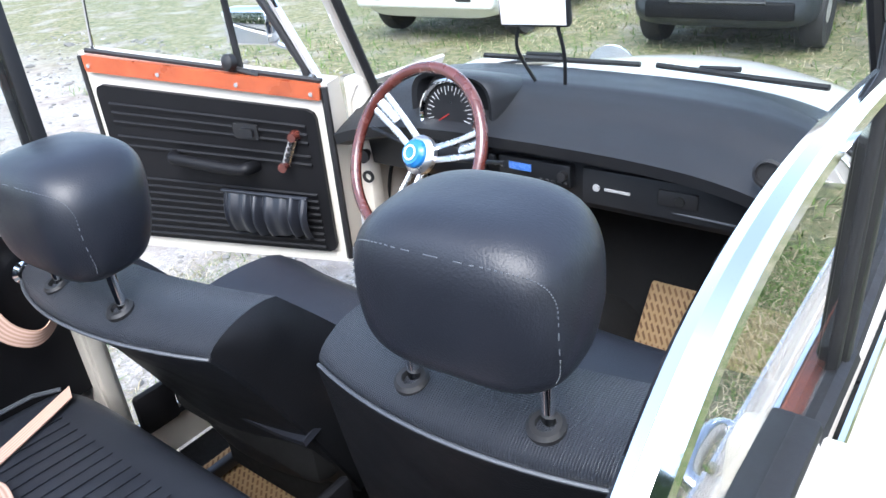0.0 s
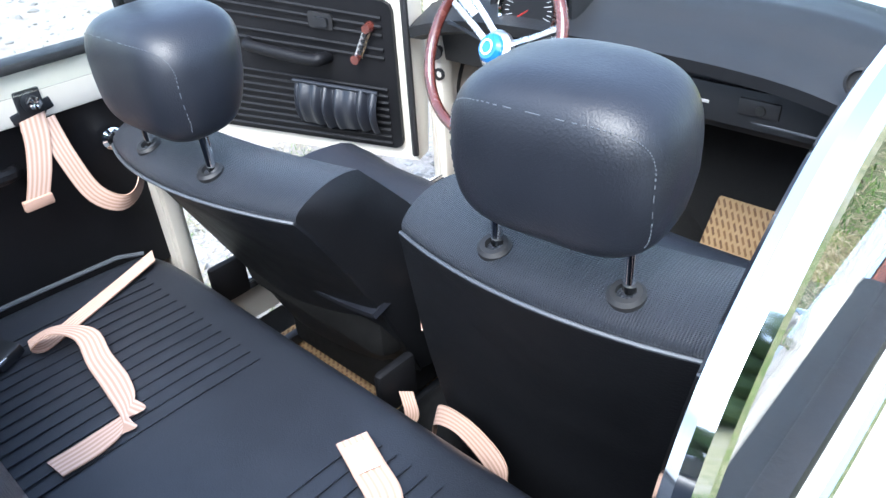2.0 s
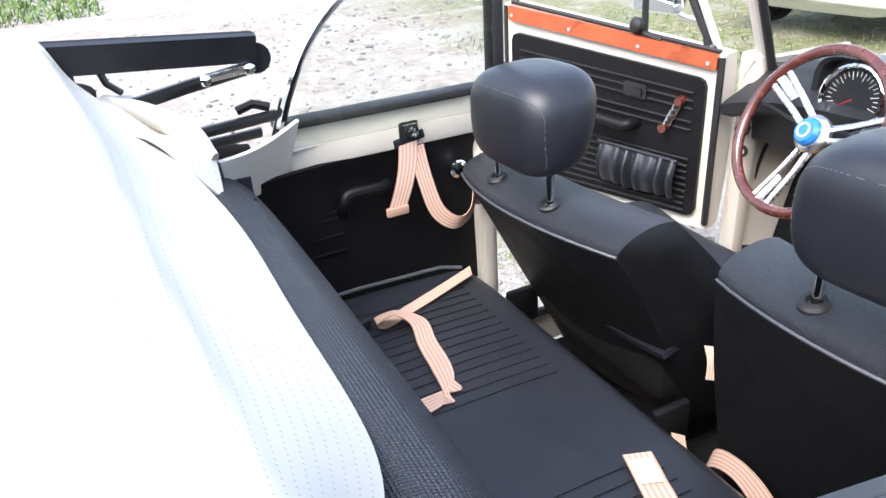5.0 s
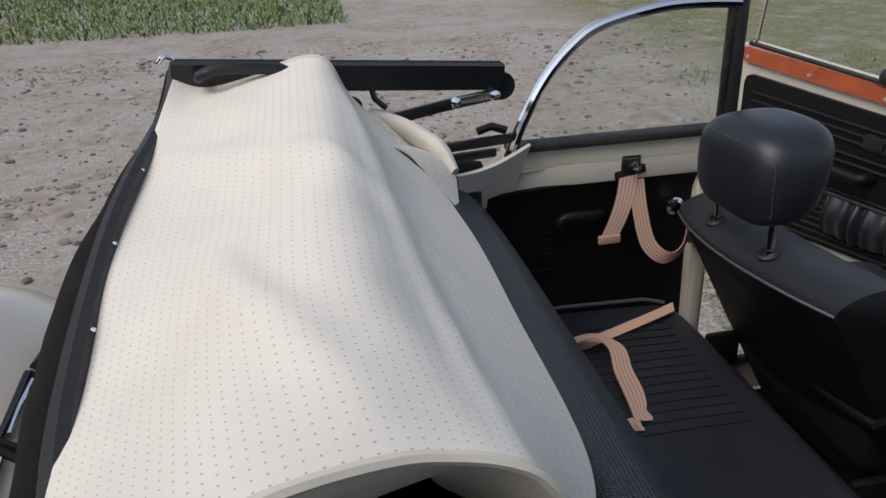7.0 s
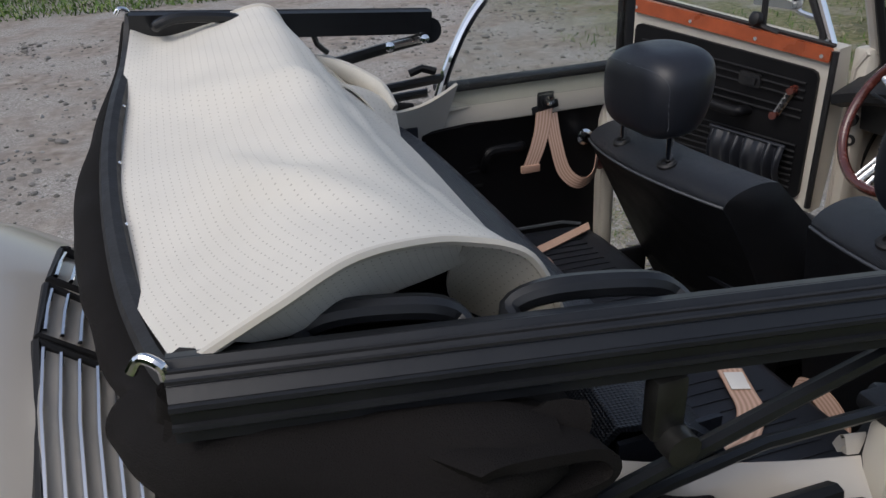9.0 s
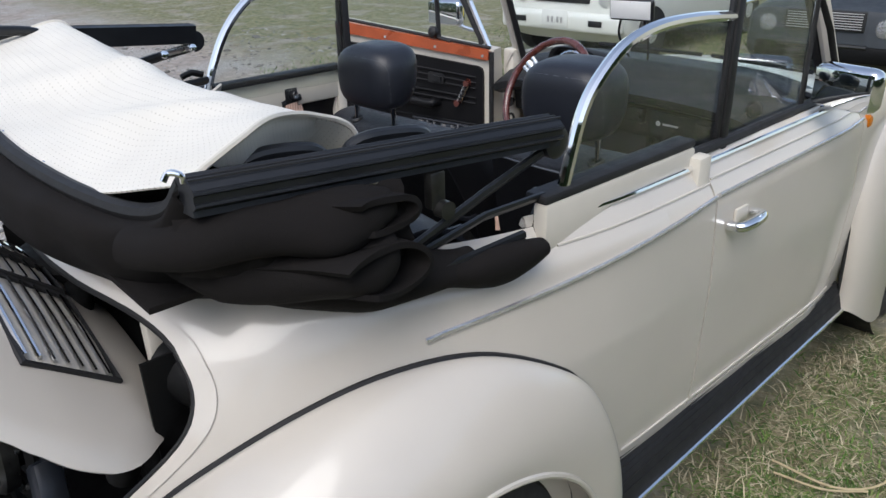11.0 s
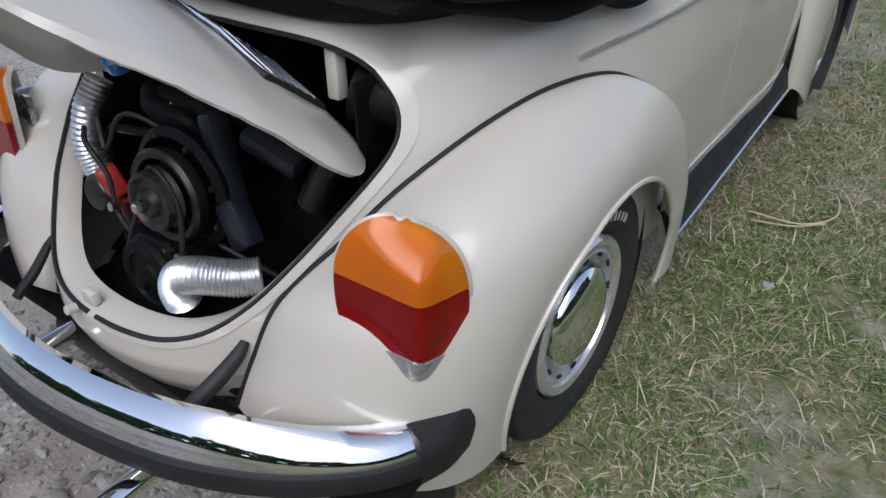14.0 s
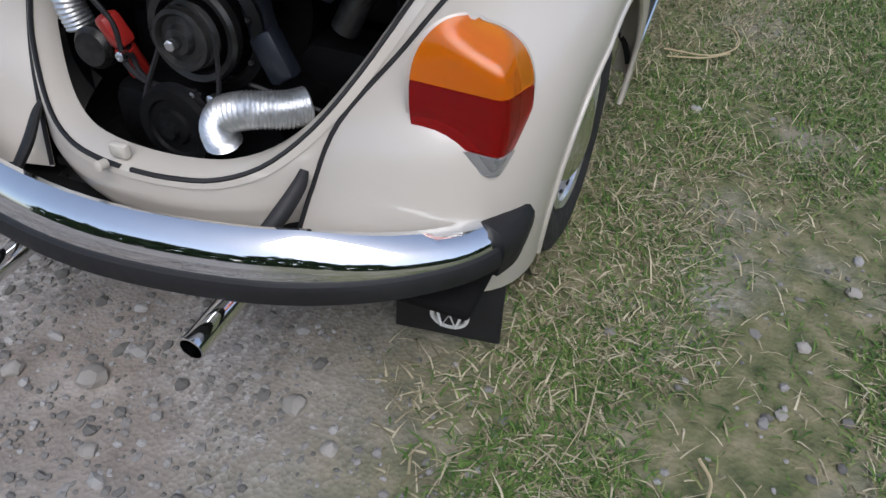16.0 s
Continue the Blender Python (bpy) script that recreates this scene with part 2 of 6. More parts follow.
def lathe(profile, at, axis, seg=40, bm=None, full=True):
    """Turns a profile of (radius, along) about an axis through at."""
    ax = Vector(axis).normalized()
    e1 = ax.orthogonal().normalized()
    e2 = ax.cross(e1)
    at = Vector(at)
    bm = bm or bmesh.new()
    return loft(bm, [[at + ax * h + (e1 * math.cos(a) + e2 * math.sin(a)) * max(r, 1e-4) for a in (2 * math.pi * k / seg for k in range(seg))] for r, h in profile], True, full)


def strap(pts, width, across, n=30, thick=0.0022):
    """A ribbon of webbing along pts; across: the direction of its width, or one for each point."""
    p = spl(pts, n)
    acs = [Vector(a).normalized() for a in across] if isinstance(across[0], (tuple, list, Vector)) else [Vector(across).normalized()] * len(pts)
    ac = spl(acs, n)
    bm = bmesh.new()
    loft(bm, [[q + a * width * (k / 6 - 0.5) for k in range(7)] for q, a in zip(p, ac)], False, False, (1, 1))
    bmesh.ops.recalc_face_normals(bm, faces=bm.faces)
    bmesh.ops.solidify(bm, geom=bm.faces[:], thickness=thick)
    return bm


def merged(*bms):
    """One mesh out of several loose pieces of the same part."""
    out = bmesh.new()
    for b in bms:
        me = bpy.data.meshes.new("t")
        b.to_mesh(me)
        b.free()
        out.from_mesh(me)
        bpy.data.meshes.remove(me)
    return out


def flip(bm):
    """Mirrors a mesh to the other side of the car."""
    bmesh.ops.scale(bm, vec=(-1, 1, 1), verts=bm.verts)
    return bm


def table(tab, z):
    return float(np.interp(z, [a for a, _ in tab], [b for _, b in tab]))


# ---- car body ----
car = thing("convertible_car", "cream vintage convertible car with folded black top and raised engine lid", "car")
TAIL = [(.25, .66), (.35, .72), (.40, .735), (.47, .725), (.6, .69), (.7, .64), (.8, .56), (.9, .46), (1.0, .33), (1.08, .18)]
WIDE = [(.25, .69), (.5, .715), (.75, .725), (.95, .715), (1.02, .67), (1.08, .62)]


def hull(y, z, out=0.0):
    """Half width of the body at a place along it and a height."""
    w = table(WIDE, z)
    if y > 1.45:
        w -= 0.10 * (y - 1.45)
    if y >= .6:
        return w + out
    t = min(1, (.6 - y) / (.6 + table(TAIL, z) + out))
    return (w + out) * max(0, 1 - t ** 2.2) ** (1 / 2.2)


def tail_point(a, z, out=0.0):
    """A point of the rounded tail: a from -1 (left side, y = 0.6) over 0 (middle) to 1 (right side)."""
    th = (1 - abs(a)) * math.pi / 2
    w, far = table(WIDE, z) + out, .6 + table(TAIL, z) + out
    return Vector((math.copysign(w * math.cos(th) ** (2 / 2.2), a), .6 - far * math.sin(th) ** (2 / 2.2), z))


OPEN = [(0, .452), (.09, .453), (.175, .458), (.254, .484), (.32, .537), (.376, .61), (.427, .70), (.462, .78), (.462, .83), (.435, .88), (.38, .925), (.28, .955), (.12, .968), (0, .97)]


def in_opening(x, z, grow=0.0):
    inside, x, poly = False, abs(x), [(-1, OPEN[0][1] - grow)] + [(a + grow, b + (grow if b > .85 else -grow if b < .47 else 0)) for a, b in OPEN] + [(-1, OPEN[-1][1] + grow)]
    for (x1, z1), (x2, z2) in zip(poly, poly[1:] + poly[:1]):
        if (z1 > z) != (z2 > z) and x < (x2 - x1) * (z - z1) / (z2 - z1) + x1:
            inside = not inside
    return inside


def on_tail(x, z, out=0.0):
    """The point of the tail at a side offset x and height z."""
    w, far = table(WIDE, z) + out, .6 + table(TAIL, z) + out
    return Vector((x, .6 - far * max(0, 1 - (abs(x) / w) ** 2.2) ** (1 / 2.2), z))


def tail_mesh(keep, na=150, nz=64, z0=.30, z1=1.02):
    bm = bmesh.new()
    vs = [[bm.verts.new(tail_point(-1 + 2 * i / na, z0 + (z1 - z0) * j / nz)) for i in range(na + 1)] for j in range(nz + 1)]
    for j in range(nz):
        for i in range(na):
            c = (vs[j][i].co + vs[j + 1][i + 1].co) / 2
            if keep(c):
                bm.faces.new((vs[j][i], vs[j][i + 1], vs[j + 1][i + 1], vs[j + 1][i]))
    bmesh.ops.delete(bm, geom=[v for v in bm.verts if not v.link_faces], context="VERTS")
    bmesh.ops.recalc_face_normals(bm, faces=bm.faces)
    return bm


def side_panel(y0, y1, z0, z1, ny, nz, thick=0.012):
    return sheet(lambda u, v: Vector((hull(y0 + (y1 - y0) * u, z0 + (z1 - z0) * v), y0 + (y1 - y0) * u, z0 + (z1 - z0) * v)), ny, nz, thick)


tail = tail_mesh(lambda c: not in_opening(c.x, c.z, 0.006))
bmesh.ops.solidify(tail, geom=tail.faces[:], thickness=0.006)
part("body_tail", tail, CREAM, car)
for s in (1, -1):
    q = side_panel(.6, .772, .30, 1.02, 5, 20)
    part("quarter_panel", flip(q) if s < 0 else q, CREAM, car)
    q = side_panel(.772, 1.605, .30, .408, 16, 4)
    part("door_sill", flip(q) if s < 0 else q, CREAM, car)
    q = side_panel(1.605, 1.95, .30, 1.0, 8, 14)
    part("cowl_side", flip(q) if s < 0 else q, CREAM, car)
    # belt ledge on top of the quarter
    q = sheet(lambda u, v: Vector((hull(.26 + .515 * u, 1.02) - .002 - .018 * v, .26 + .515 * u, 1.02 + .018 * math.sin(v * 3.14))), 8, 6, 0.01)
    part("belt_ledge", flip(q) if s < 0 else q, CREAM, car)
    line = [(y, .890 + .068 * min(1, max(0, (y - .02)) / .75) ** .75) for y in np.linspace(.02, .77, 24)]
    q = tube([(hull(y, z) + .004, y, z) for y, z in line], .0075, 8, flat=.7)
    part("trim_strip", flip(q) if s < 0 else q, SILVER, car)

# rim of the engine opening: a cream flange and a black seal
edge = [Vector((x, 0, z)) for x, z in OPEN]
half = spl(edge, 44)
loop = [on_tail(p.x, p.z, 0.002) for p in half] + [on_tail(-p.x, p.z, 0.002) for p in reversed(half[1:-1])]
inner = [on_tail(p.x * .955, .70 + (p.z - .70) * .955, -.03) for p in half] + [on_tail(-p.x * .955, .70 + (p.z - .70) * .955, -.03) for p in reversed(half[1:-1])]
inner2 = [q + Vector((0, .035, 0)) for q in inner]
outer = [on_tail(p.x * 1.045, .70 + (p.z - .70) * 1.045, .0035) for p in half] + [on_tail(-p.x * 1.045, .70 + (p.z - .70) * 1.045, .0035) for p in reversed(half[1:-1])]
bm = bmesh.new()
rings = [[a, b, c, d] for a, b, c, d in zip(outer, loop, inner, inner2)]
loft(bm, rings + rings[:1], False, False)
part("opening_flange", bm, CREAM, car)
part("opening_seal", tube([(a + b) / 2 + (a - b) * .25 + Vector((0, -.004, 0)) for a, b in zip(loop, inner)][:], .0055, 6), RUBBER, car)

# engine lid, swung up on its hinge
HINGE = Vector((0, -.41, .89))
SWING = Matrix.Translation(HINGE + Vector((0, .03, -.016))) @ Matrix.Rotation(radians(-87), 4, "X") @ Matrix.Translation(-HINGE)


def lid_point(x, z, out=.012):
    return SWING @ on_tail(x, z, out)


def lid_mesh():
    bm = bmesh.new()
    rows = []
    zs = np.linspace(.458, .965, 40)
    fine = spl(edge, 200)
    for z in zs:
        w = max(abs(p.x) for p in fine if abs(p.z - z) < .008) * .985
        rows.append([lid_point(w * (k / 24 - 1), z, .012 - .010 * (abs(k / 24 - 1) > .97)) for k in range(49)])
    loft(bm, rows, False, False)
    bmesh.ops.recalc_face_normals(bm, faces=bm.faces)
    bmesh.ops.solidify(bm, geom=bm.faces[:], thickness=0.010)
    return bm


lid = part("engine_lid", lid_mesh(), CREAM, car, "raised cream engine lid with chrome louvres")
for s in (-1, 1):
    for grp in (0, 1):
        x0, half_long = s * (.068 if grp == 0 else .238), (.052 if grp == 0 else .096)
        frame_pts = [lid_point(x0 + dx, z, .018) for dx, z in ((-half_long - .006, .775), (half_long + .006, .775), (half_long, .892), (-half_long, .892), (-half_long - .006, .775))]
        part("louvre_frame", tube(frame_pts, .006, 6), RUBBER, lid)
        for k in range(7):
            z = .782 + k * .0165
            part("louvre", tube([lid_point(x0 - half_long + .005, z, .020), lid_point(x0, z, .021), lid_point(x0 + half_long - .005, z, .020)], .0042, 6, flat=.7), CHROME, lid)

# rear fenders
SEAM = [(.705, .46, .27), (.713, .41, .48), (.712, .34, .674), (.703, .265, .757), (.664, .108, .838), (.612, -.045, .848), (.555, -.19, .81), (.488, -.345, .735), (.438, -.447, .66), (.362, -.562, .553), (.327, -.62, .43), (.305, -.655, .335)]
seam = spl(SEAM, 60)


def fender(u, v):
    p0 = seam[min(60, round(u * 60))]
    ph = radians(-12 + 207 * u)
    rad = Vector((0, math.cos(ph), math.sin(ph)))
    lip = Vector((.772 - .05 * max(0, u - .62) / .38 - .02 * max(0, .15 - u) / .15, .36 * rad.y, .295 + .355 * rad.z))
    k = max(0, min(1, (u - .45) / .4))
    k = k * k * (3 - 2 * k)
    p1 = p0 + Vector((.055 + .10 * k, -.045 * k, .012 + .02 * k)) + rad * .02
    p2 = lip + rad * (.10 + .13 * k) + Vector((.008 + .012 * (1 - k), -.03 * k, .03 * k))
    a = 1 - v
    return p0 * a ** 3 + p1 * 3 * a * a * v + p2 * 3 * a * v * v + lip * v ** 3


for s in (1, -1):
    q = sheet(fender, 60, 22, 0.006)
    fen = part("rear_fender", flip(q) if s < 0 else q, CREAM, car, smooth=60)
    q = tube([p + Vector((.004, 0, .004)) for p in seam[8:]], .0055, 6)
    part("fender_beading", flip(q) if s < 0 else q, RUBBER, fen)
    # lip of the arch
    q = tube([fender(i / 60, 1.0) for i in range(0, 61)], .007, 8)
    part("fender_lip", flip(q) if s < 0 else q, CREAM, fen)
    # dark liner within
    q = lathe([(.36, 0), (.38, -.16), (.30, -.18)], (.70, 0, .30), (1, 0, 0), 40, full=False)
    part("wheel_well", flip(q) if s < 0 else q, RUBBER, fen)


# ---- wheels ----
def wheel(x, y, s):
    w = part("wheel", lathe([(.20, .03), (.195, .055), (.155, .07), (.15, .045), (.12, .035), (.10, .05), (.0, .052)], (0, 0, 0), (1, 0, 0), 48), STEEL, car)
    part("tyre", lathe([(.19, -.09), (.215, -.085), (.27, -.088), (.30, -.075), (.312, -.05), (.315, 0), (.312, .05), (.30, .075), (.27, .088), (.215, .078), (.192, .055), (.19, .02)], (0, 0, 0), (1, 0, 0), 64), TYRE, w)
    part("trim_ring", lathe([(.186, .06), (.197, .072), (.19, .08), (.172, .076), (.168, .066)], (0, 0, 0), (1, 0, 0), 64, full=False), SILVER, w)
    part("hubcap", lathe([(.128, .05), (.127, .066), (.118, .078), (.09, .092), (.05, .10), (.0, .103)], (0, 0, 0), (1, 0, 0), 48), CHROME, w)
    for k in range(12):
        a = k * math.pi / 6
        part("vent_slot", box((.069, .149 * math.cos(a), .149 * math.sin(a)), (.006, .022, .010), .003, rot=(math.degrees(a) + 90, 0, 0)), RUBBER, w)
    for k in range(9):
        a = radians(52 + k * 5.5)
        part("raised_mark", box((.0865, .245 * math.cos(a), .245 * math.sin(a)), (.003, .006 if k % 3 else .014, .022), .001, rot=(math.degrees(a) + 90, 0, 0)), GREYP, w)
    w.location = (s * x, y, .31)
    if s < 0:
        w.rotation_euler = (0, 0, math.pi)
    return w


for s in (1, -1):
    wheel(.635, 0, s)
    wheel(.60, 2.42, s)

# ---- running boards, front fenders, bonnet ----
for s in (1, -1):
    q = sheet(lambda u, v: Vector((.69 - .02 * u + (.062 - .02 * u) * v, .43 + 1.29 * u, .405 - .02 * v - .075 * v ** 3)), 20, 10, .014)
    rb = part("running_board", flip(q) if s < 0 else q, RUBBER, car)
    for k in range(7):
        v = .15 + k * .12
        q = tube([(.69 - .02 * (y - .43) / 1.29 + (.062 - .02 * (y - .43) / 1.29) * v, y, .405 - .02 * v - .075 * v ** 3 + .008) for y in np.linspace(.45, 1.70, 5)], .0018, 5)
        part("rib", flip(q) if s < 0 else q, RUBBER, rb)
    q = tube([(.756 - .04 * (y - .43) / 1.29, y, .308) for y in np.linspace(.43, 1.72, 8)], .007, 8)
    part("edge_strip", flip(q) if s < 0 else q, CHROME, rb)

FSEAM = spl([(.69, 1.72, .30), (.69, 1.70, .52), (.67, 1.72, .72), (.63, 1.80, .87), (.58, 2.0, .93), (.52, 2.3, .90), (.45, 2.6, .80), (.40, 2.85, .62), (.36, 3.0, .45)], 48)


def front_fender(u, v):
    p0 = FSEAM[min(48, round(u * 48))]
    ph = radians(192 - 205 * u)
    rad = Vector((0, math.cos(ph), math.sin(ph)))
    lip = Vector((.735, 2.42 + .36 * rad.y, .295 + .355 * rad.z))
    if u < .2:
        lip.z -= .06 * (1 - u / .2)
    p1 = p0 + Vector((.09, 0, .05)) + rad * .02
    p2 = lip + rad * .16 + Vector((.02, 0, .02))
    a = 1 - v
    return p0 * a ** 3 + p1 * 3 * a * a * v + p2 * 3 * a * v * v + lip * v ** 3


for s in (1, -1):
    q = sheet(front_fender, 48, 18, .006)
    ff = part("front_fender", flip(q) if s < 0 else q, CREAM, car, smooth=60)
    q = lathe([(.0, .05), (.07, .045), (.095, .02), (.10, 0)], (.56, 2.93, .72), (.1, .9, .25), 28)
    part("headlight", flip(q) if s < 0 else q, CHROME, ff)
    q = lathe([(.37, 0), (.38, -.2), (.30, -.22)], (.70, 2.42, .30), (1, 0, 0), 36, full=False)
    part("wheel_well", flip(q) if s < 0 else q, RUBBER, ff)
    q = tube([p + Vector((.004, 0, .004)) for p in FSEAM], .006, 6)
    part("fender_beading", flip(q) if s < 0 else q, RUBBER, ff)
    # amber side lamp on the cowl
    q = lathe([(.028, 0), (.026, .02), (.015, .032), (0, .034)], (.668, 1.655, .945), (1, 0, .1), 20)
    part("side_lamp", flip(q) if s < 0 else q, AMBER, car, "small amber side lamp")


def bonnet(u, v):
    y = 1.86 + 1.18 * v
    w = .62 - .30 * v * v
    x = w * (2 * u - 1)
    return Vector((x, y - .10 * (2 * u - 1) ** 2, 1.0 - .06 * v - .40 * v ** 3 - .12 * (x / w) ** 2 * (.4 + v)))


part("bonnet", sheet(bonnet, 30, 24, .008), CREAM, car)
part("nose_panel", sheet(lambda u, v: Vector((.45 * (2 * u - 1), 3.05 - .12 * (2 * u - 1) ** 2 + .02 * v, .56 - .3 * v)), 12, 6, .008), CREAM, car)
part("front_bumper", tube([(-.72, 2.9, .42), (-.5, 3.12, .42), (0, 3.2, .42), (.5, 3.12, .42), (.72, 2.9, .42)], .05, 12, n=24, flat=.4), CHROME, car)

# underside and floor pan
part("floor_pan", box((0, .62, .285), (1.36, 2.6, .03), .01), CARPET, car)
part("rear_apron", sheet(lambda u, v: on_tail(.42 * (2 * u - 1), .31 - .05 * v, -.01 - .02 * v), 20, 4, .006), CREAM, car)

# ---- rear bumper, exhaust, mud flaps ----
BUMP = [(-.705, -.47), (-.70, -.55), (-.64, -.655), (-.5, -.765), (-.3, -.845), (0, -.885), (.3, -.845), (.5, -.765), (.64, -.655), (.70, -.55), (.705, -.47)]
bpath = spl([(x, y, 0) for x, y in BUMP], 60)


def along(profile, pts):
    """Sweeps a profile of (outwards, height) along a level path."""
    rings = []
    for i, p in enumerate(pts):
        d = (pts[min(i + 1, len(pts) - 1)] - pts[max(i - 1, 0)]).normalized()
        o = Vector((d.y, -d.x, 0))
        rings.append([Vector((p.x, p.y, 0)) + o * a + Vector((0, 0, h)) for a, h in profile])
    return loft(bmesh.new(), rings, True, True)


def tapered(bm):
    """The bumper grows lower towards its ends."""
    for v in bm.verts:
        if v.co.z > .38:
            v.co.z -= .045 * min(1, max(0, (abs(v.co.x) - .40) / .25)) * (v.co.z - .38) / .09
    return bm


bumper = part("rear_bumper", tapered(along([(-.055, .462), (-.04, .470), (-.012, .456), (.004, .43), (.010, .405), (.010, .385), (.0, .335), (-.02, .325), (-.035, .33), (-.02, .39)], bpath[3:-3])), CHROME, car, "chrome rear bumper with black rubber strip")
part("rubber_strip", along([(.004, .392), (.018, .388), (.024, .374), (.022, .350), (.010, .338), (.0, .342), (.004, .36)], bpath[3:-3]), RUBBER, bumper)
for s in (1, -1):
    pts = [p for p in bpath if p.y > -.60 and p.x > 0]
    q = along([(-.04, .465), (-.02, .474), (.01, .468), (.026, .43), (.028, .40), (.026, .37), (.016, .322), (-.02, .312), (-.045, .32)], pts)
    tapered(q)
    part("end_cap", flip(q) if s < 0 else q, RUBBER, bumper)
    q = tube([(.318, -.618, .475), (.318, -.642, .455), (.305, -.69, .42), (.290, -.75, .39)], [.006, .010, .012, .011], 10, n=10, flat=1.5)
    part("bracket_grommet", flip(q) if s < 0 else q, RUBBER, bumper, "black rubber bracket grommet")
    pipe = merged(lathe([(.026, -.26), (.026, 0), (.028, .0), (.028, .004), (.023, .004), (.022, -.22)], (.243, -.925, .262), (0, -1, -.04), 24))
    part("tailpipe", flip(pipe) if s < 0 else pipe, CHROME, car, "chrome tailpipe")
    q = box((.575, -.500, .165), (.24, .008, .25), .004, rot=(-8, 0, 8))
    flap = part("mud_flap", flip(q) if s < 0 else q, RUBBER, car, "black mud flap with a white ring emblem")
    q = lathe([(.044, -.004), (.044, .004), (.036, .004), (.036, -.004)], (.584, -.521, .106), (.14, -.98, -.14), 32, full=False)
    q2 = tube([(.552, -.526, .130), (.568, -.531, .078), (.584, -.524, .110), (.600, -.527, .078), (.616, -.517, .130)], .004, 6)
    q = merged(q, q2)
    part("emblem", flip(q) if s < 0 else q, WHITEP, flap, "white ring emblem")
part("silencer", tube([(-.32, -.62, .24), (.32, -.62, .24)], .065, 20), ENGMET, car)


# ---- tail lights ----
def tail_light(s):
    """A large rounded lens: amber above, red below, a clear foot."""
    c, out = Vector((.593, -.489, .628)), Vector((.46, -.87, .06)).normalized()
    ax = Vector((.88, .47, 0)).normalized()
    up = out.cross(ax).normalized()
    up = -up if up.z < 0 else up

    def dome(lo, hi, base=0.0, k=1.0, edge=1.0):
        rows = []
        for i in range(21):
            h = lo + (hi - lo) * (1 - (1 - i / 20) ** 1.6 if hi > .1 else i / 20)
            hh = h / .135
            w = .104 * max(.0004, 1 - max(0, hh) ** 2.8) ** .5 if hh > 0 else .104 * (1 - .30 * abs(hh) ** 2)
            w *= edge
            row = []
            for j in range(33):
                a = j / 16 - 1
                rear_face, side_face, top_face = .016 + .062 * (a + 1) / 1.44, .004 + .074 * (1 - a) / .56, .004 + .074 * (.1345 - h) / .062
                faces = sorted((rear_face, side_face, top_face))
                bulge = k * (faces[0] - .004 * math.exp(-(faces[1] - faces[0]) / .006)) * (1 - .25 * min(1, max(0, -hh)) ** 3)
                row.append(c + ax * (w * a) + up * (h - .011 * a) + out * (base + bulge))
            rows.append(row)
        b = bmesh.new()
        loft(b, rows, False, False)
        bmesh.ops.recalc_face_normals(b, faces=b.faces)
        bmesh.ops.solidify(b, geom=b.faces[:], thickness=-.012)
        return b

    def put(b):
        return flip(b) if s < 0 else b
    base = part("tail_light", put(dome(-.112, .1346, -.014, .80, 1.06)), CREAM, car, "tail light with amber, red and clear lenses")
    part("amber_lens", put(dome(.036, .1345)), AMBER, base, "amber lens")
    part("red_lens", put(dome(-.072, .034)), RED, base, "red lens")
    part("clear_lens", put(dome(-.112, -.074, .004, 1.0)), CLEAR_FOOT, base, "clear lens")
    part("reflector", put(dome(-.10, .08, -.045, .60, .75)), ALU, base)
    for a, h in ((-.085, .042), (.042, .046), (-.07, -.09), (.04, -.09)):
        part("screw", put(lathe([(.005, 0), (.004, .004), (0, .005)], c + ax * a + up * h + out * (.018 + .56 * (a + .104) * .74), out, 10)), CHROME, base)


for s in (1, -1):
    tail_light(s)


# ---- cabin ----
part("tunnel", sheet(lambda u, v: Vector((.11 * math.cos(math.pi * (1 - u)), .35 + 1.5 * v, .30 + .14 * math.sin(math.pi * u))), 12, 4, .006), CARPET, car)
part("front_bulkhead", sheet(lambda u, v: Vector((.66 * (2 * u - 1), 1.95 - .18 * (1 - v), .30 + .62 * v)), 4, 6, .01), CARPET, car)
part("seat_riser", box((0, .60, .45), (1.30, .02, .33), .008), CARPET, car)
part("parcel_floor", box((0, -.05, .60), (1.1, .3, .02), .006), CARPET, car)
part("firewall", box((0, .06, .62), (1.10, .02, .66), .006), TRIM, car)
for s in (1, -1):
    for y0, y1 in ((.76, 1.20), (1.24, 1.70)):
        m = tagged(part("floor_mat", box((s * (.30 if s > 0 else .36), (y0 + y1) / 2, .3065), (.42, y1 - y0, .012), .005), COCO), "brown woven coco floor mat on the dark cabin floor", "floor mat", group="coco mats")
    m = tagged(part("toe_mat", box((s * (.26 if s > 0 else .37), 1.79, .45), (.34, .02, .36), .008, rot=(-38, 0, 0)), COCO), "brown woven coco mat leaning on the toe board", "floor mat", group="coco mats")


def rib_lines(pts, r=.004):
    return tube(pts, r, 6)


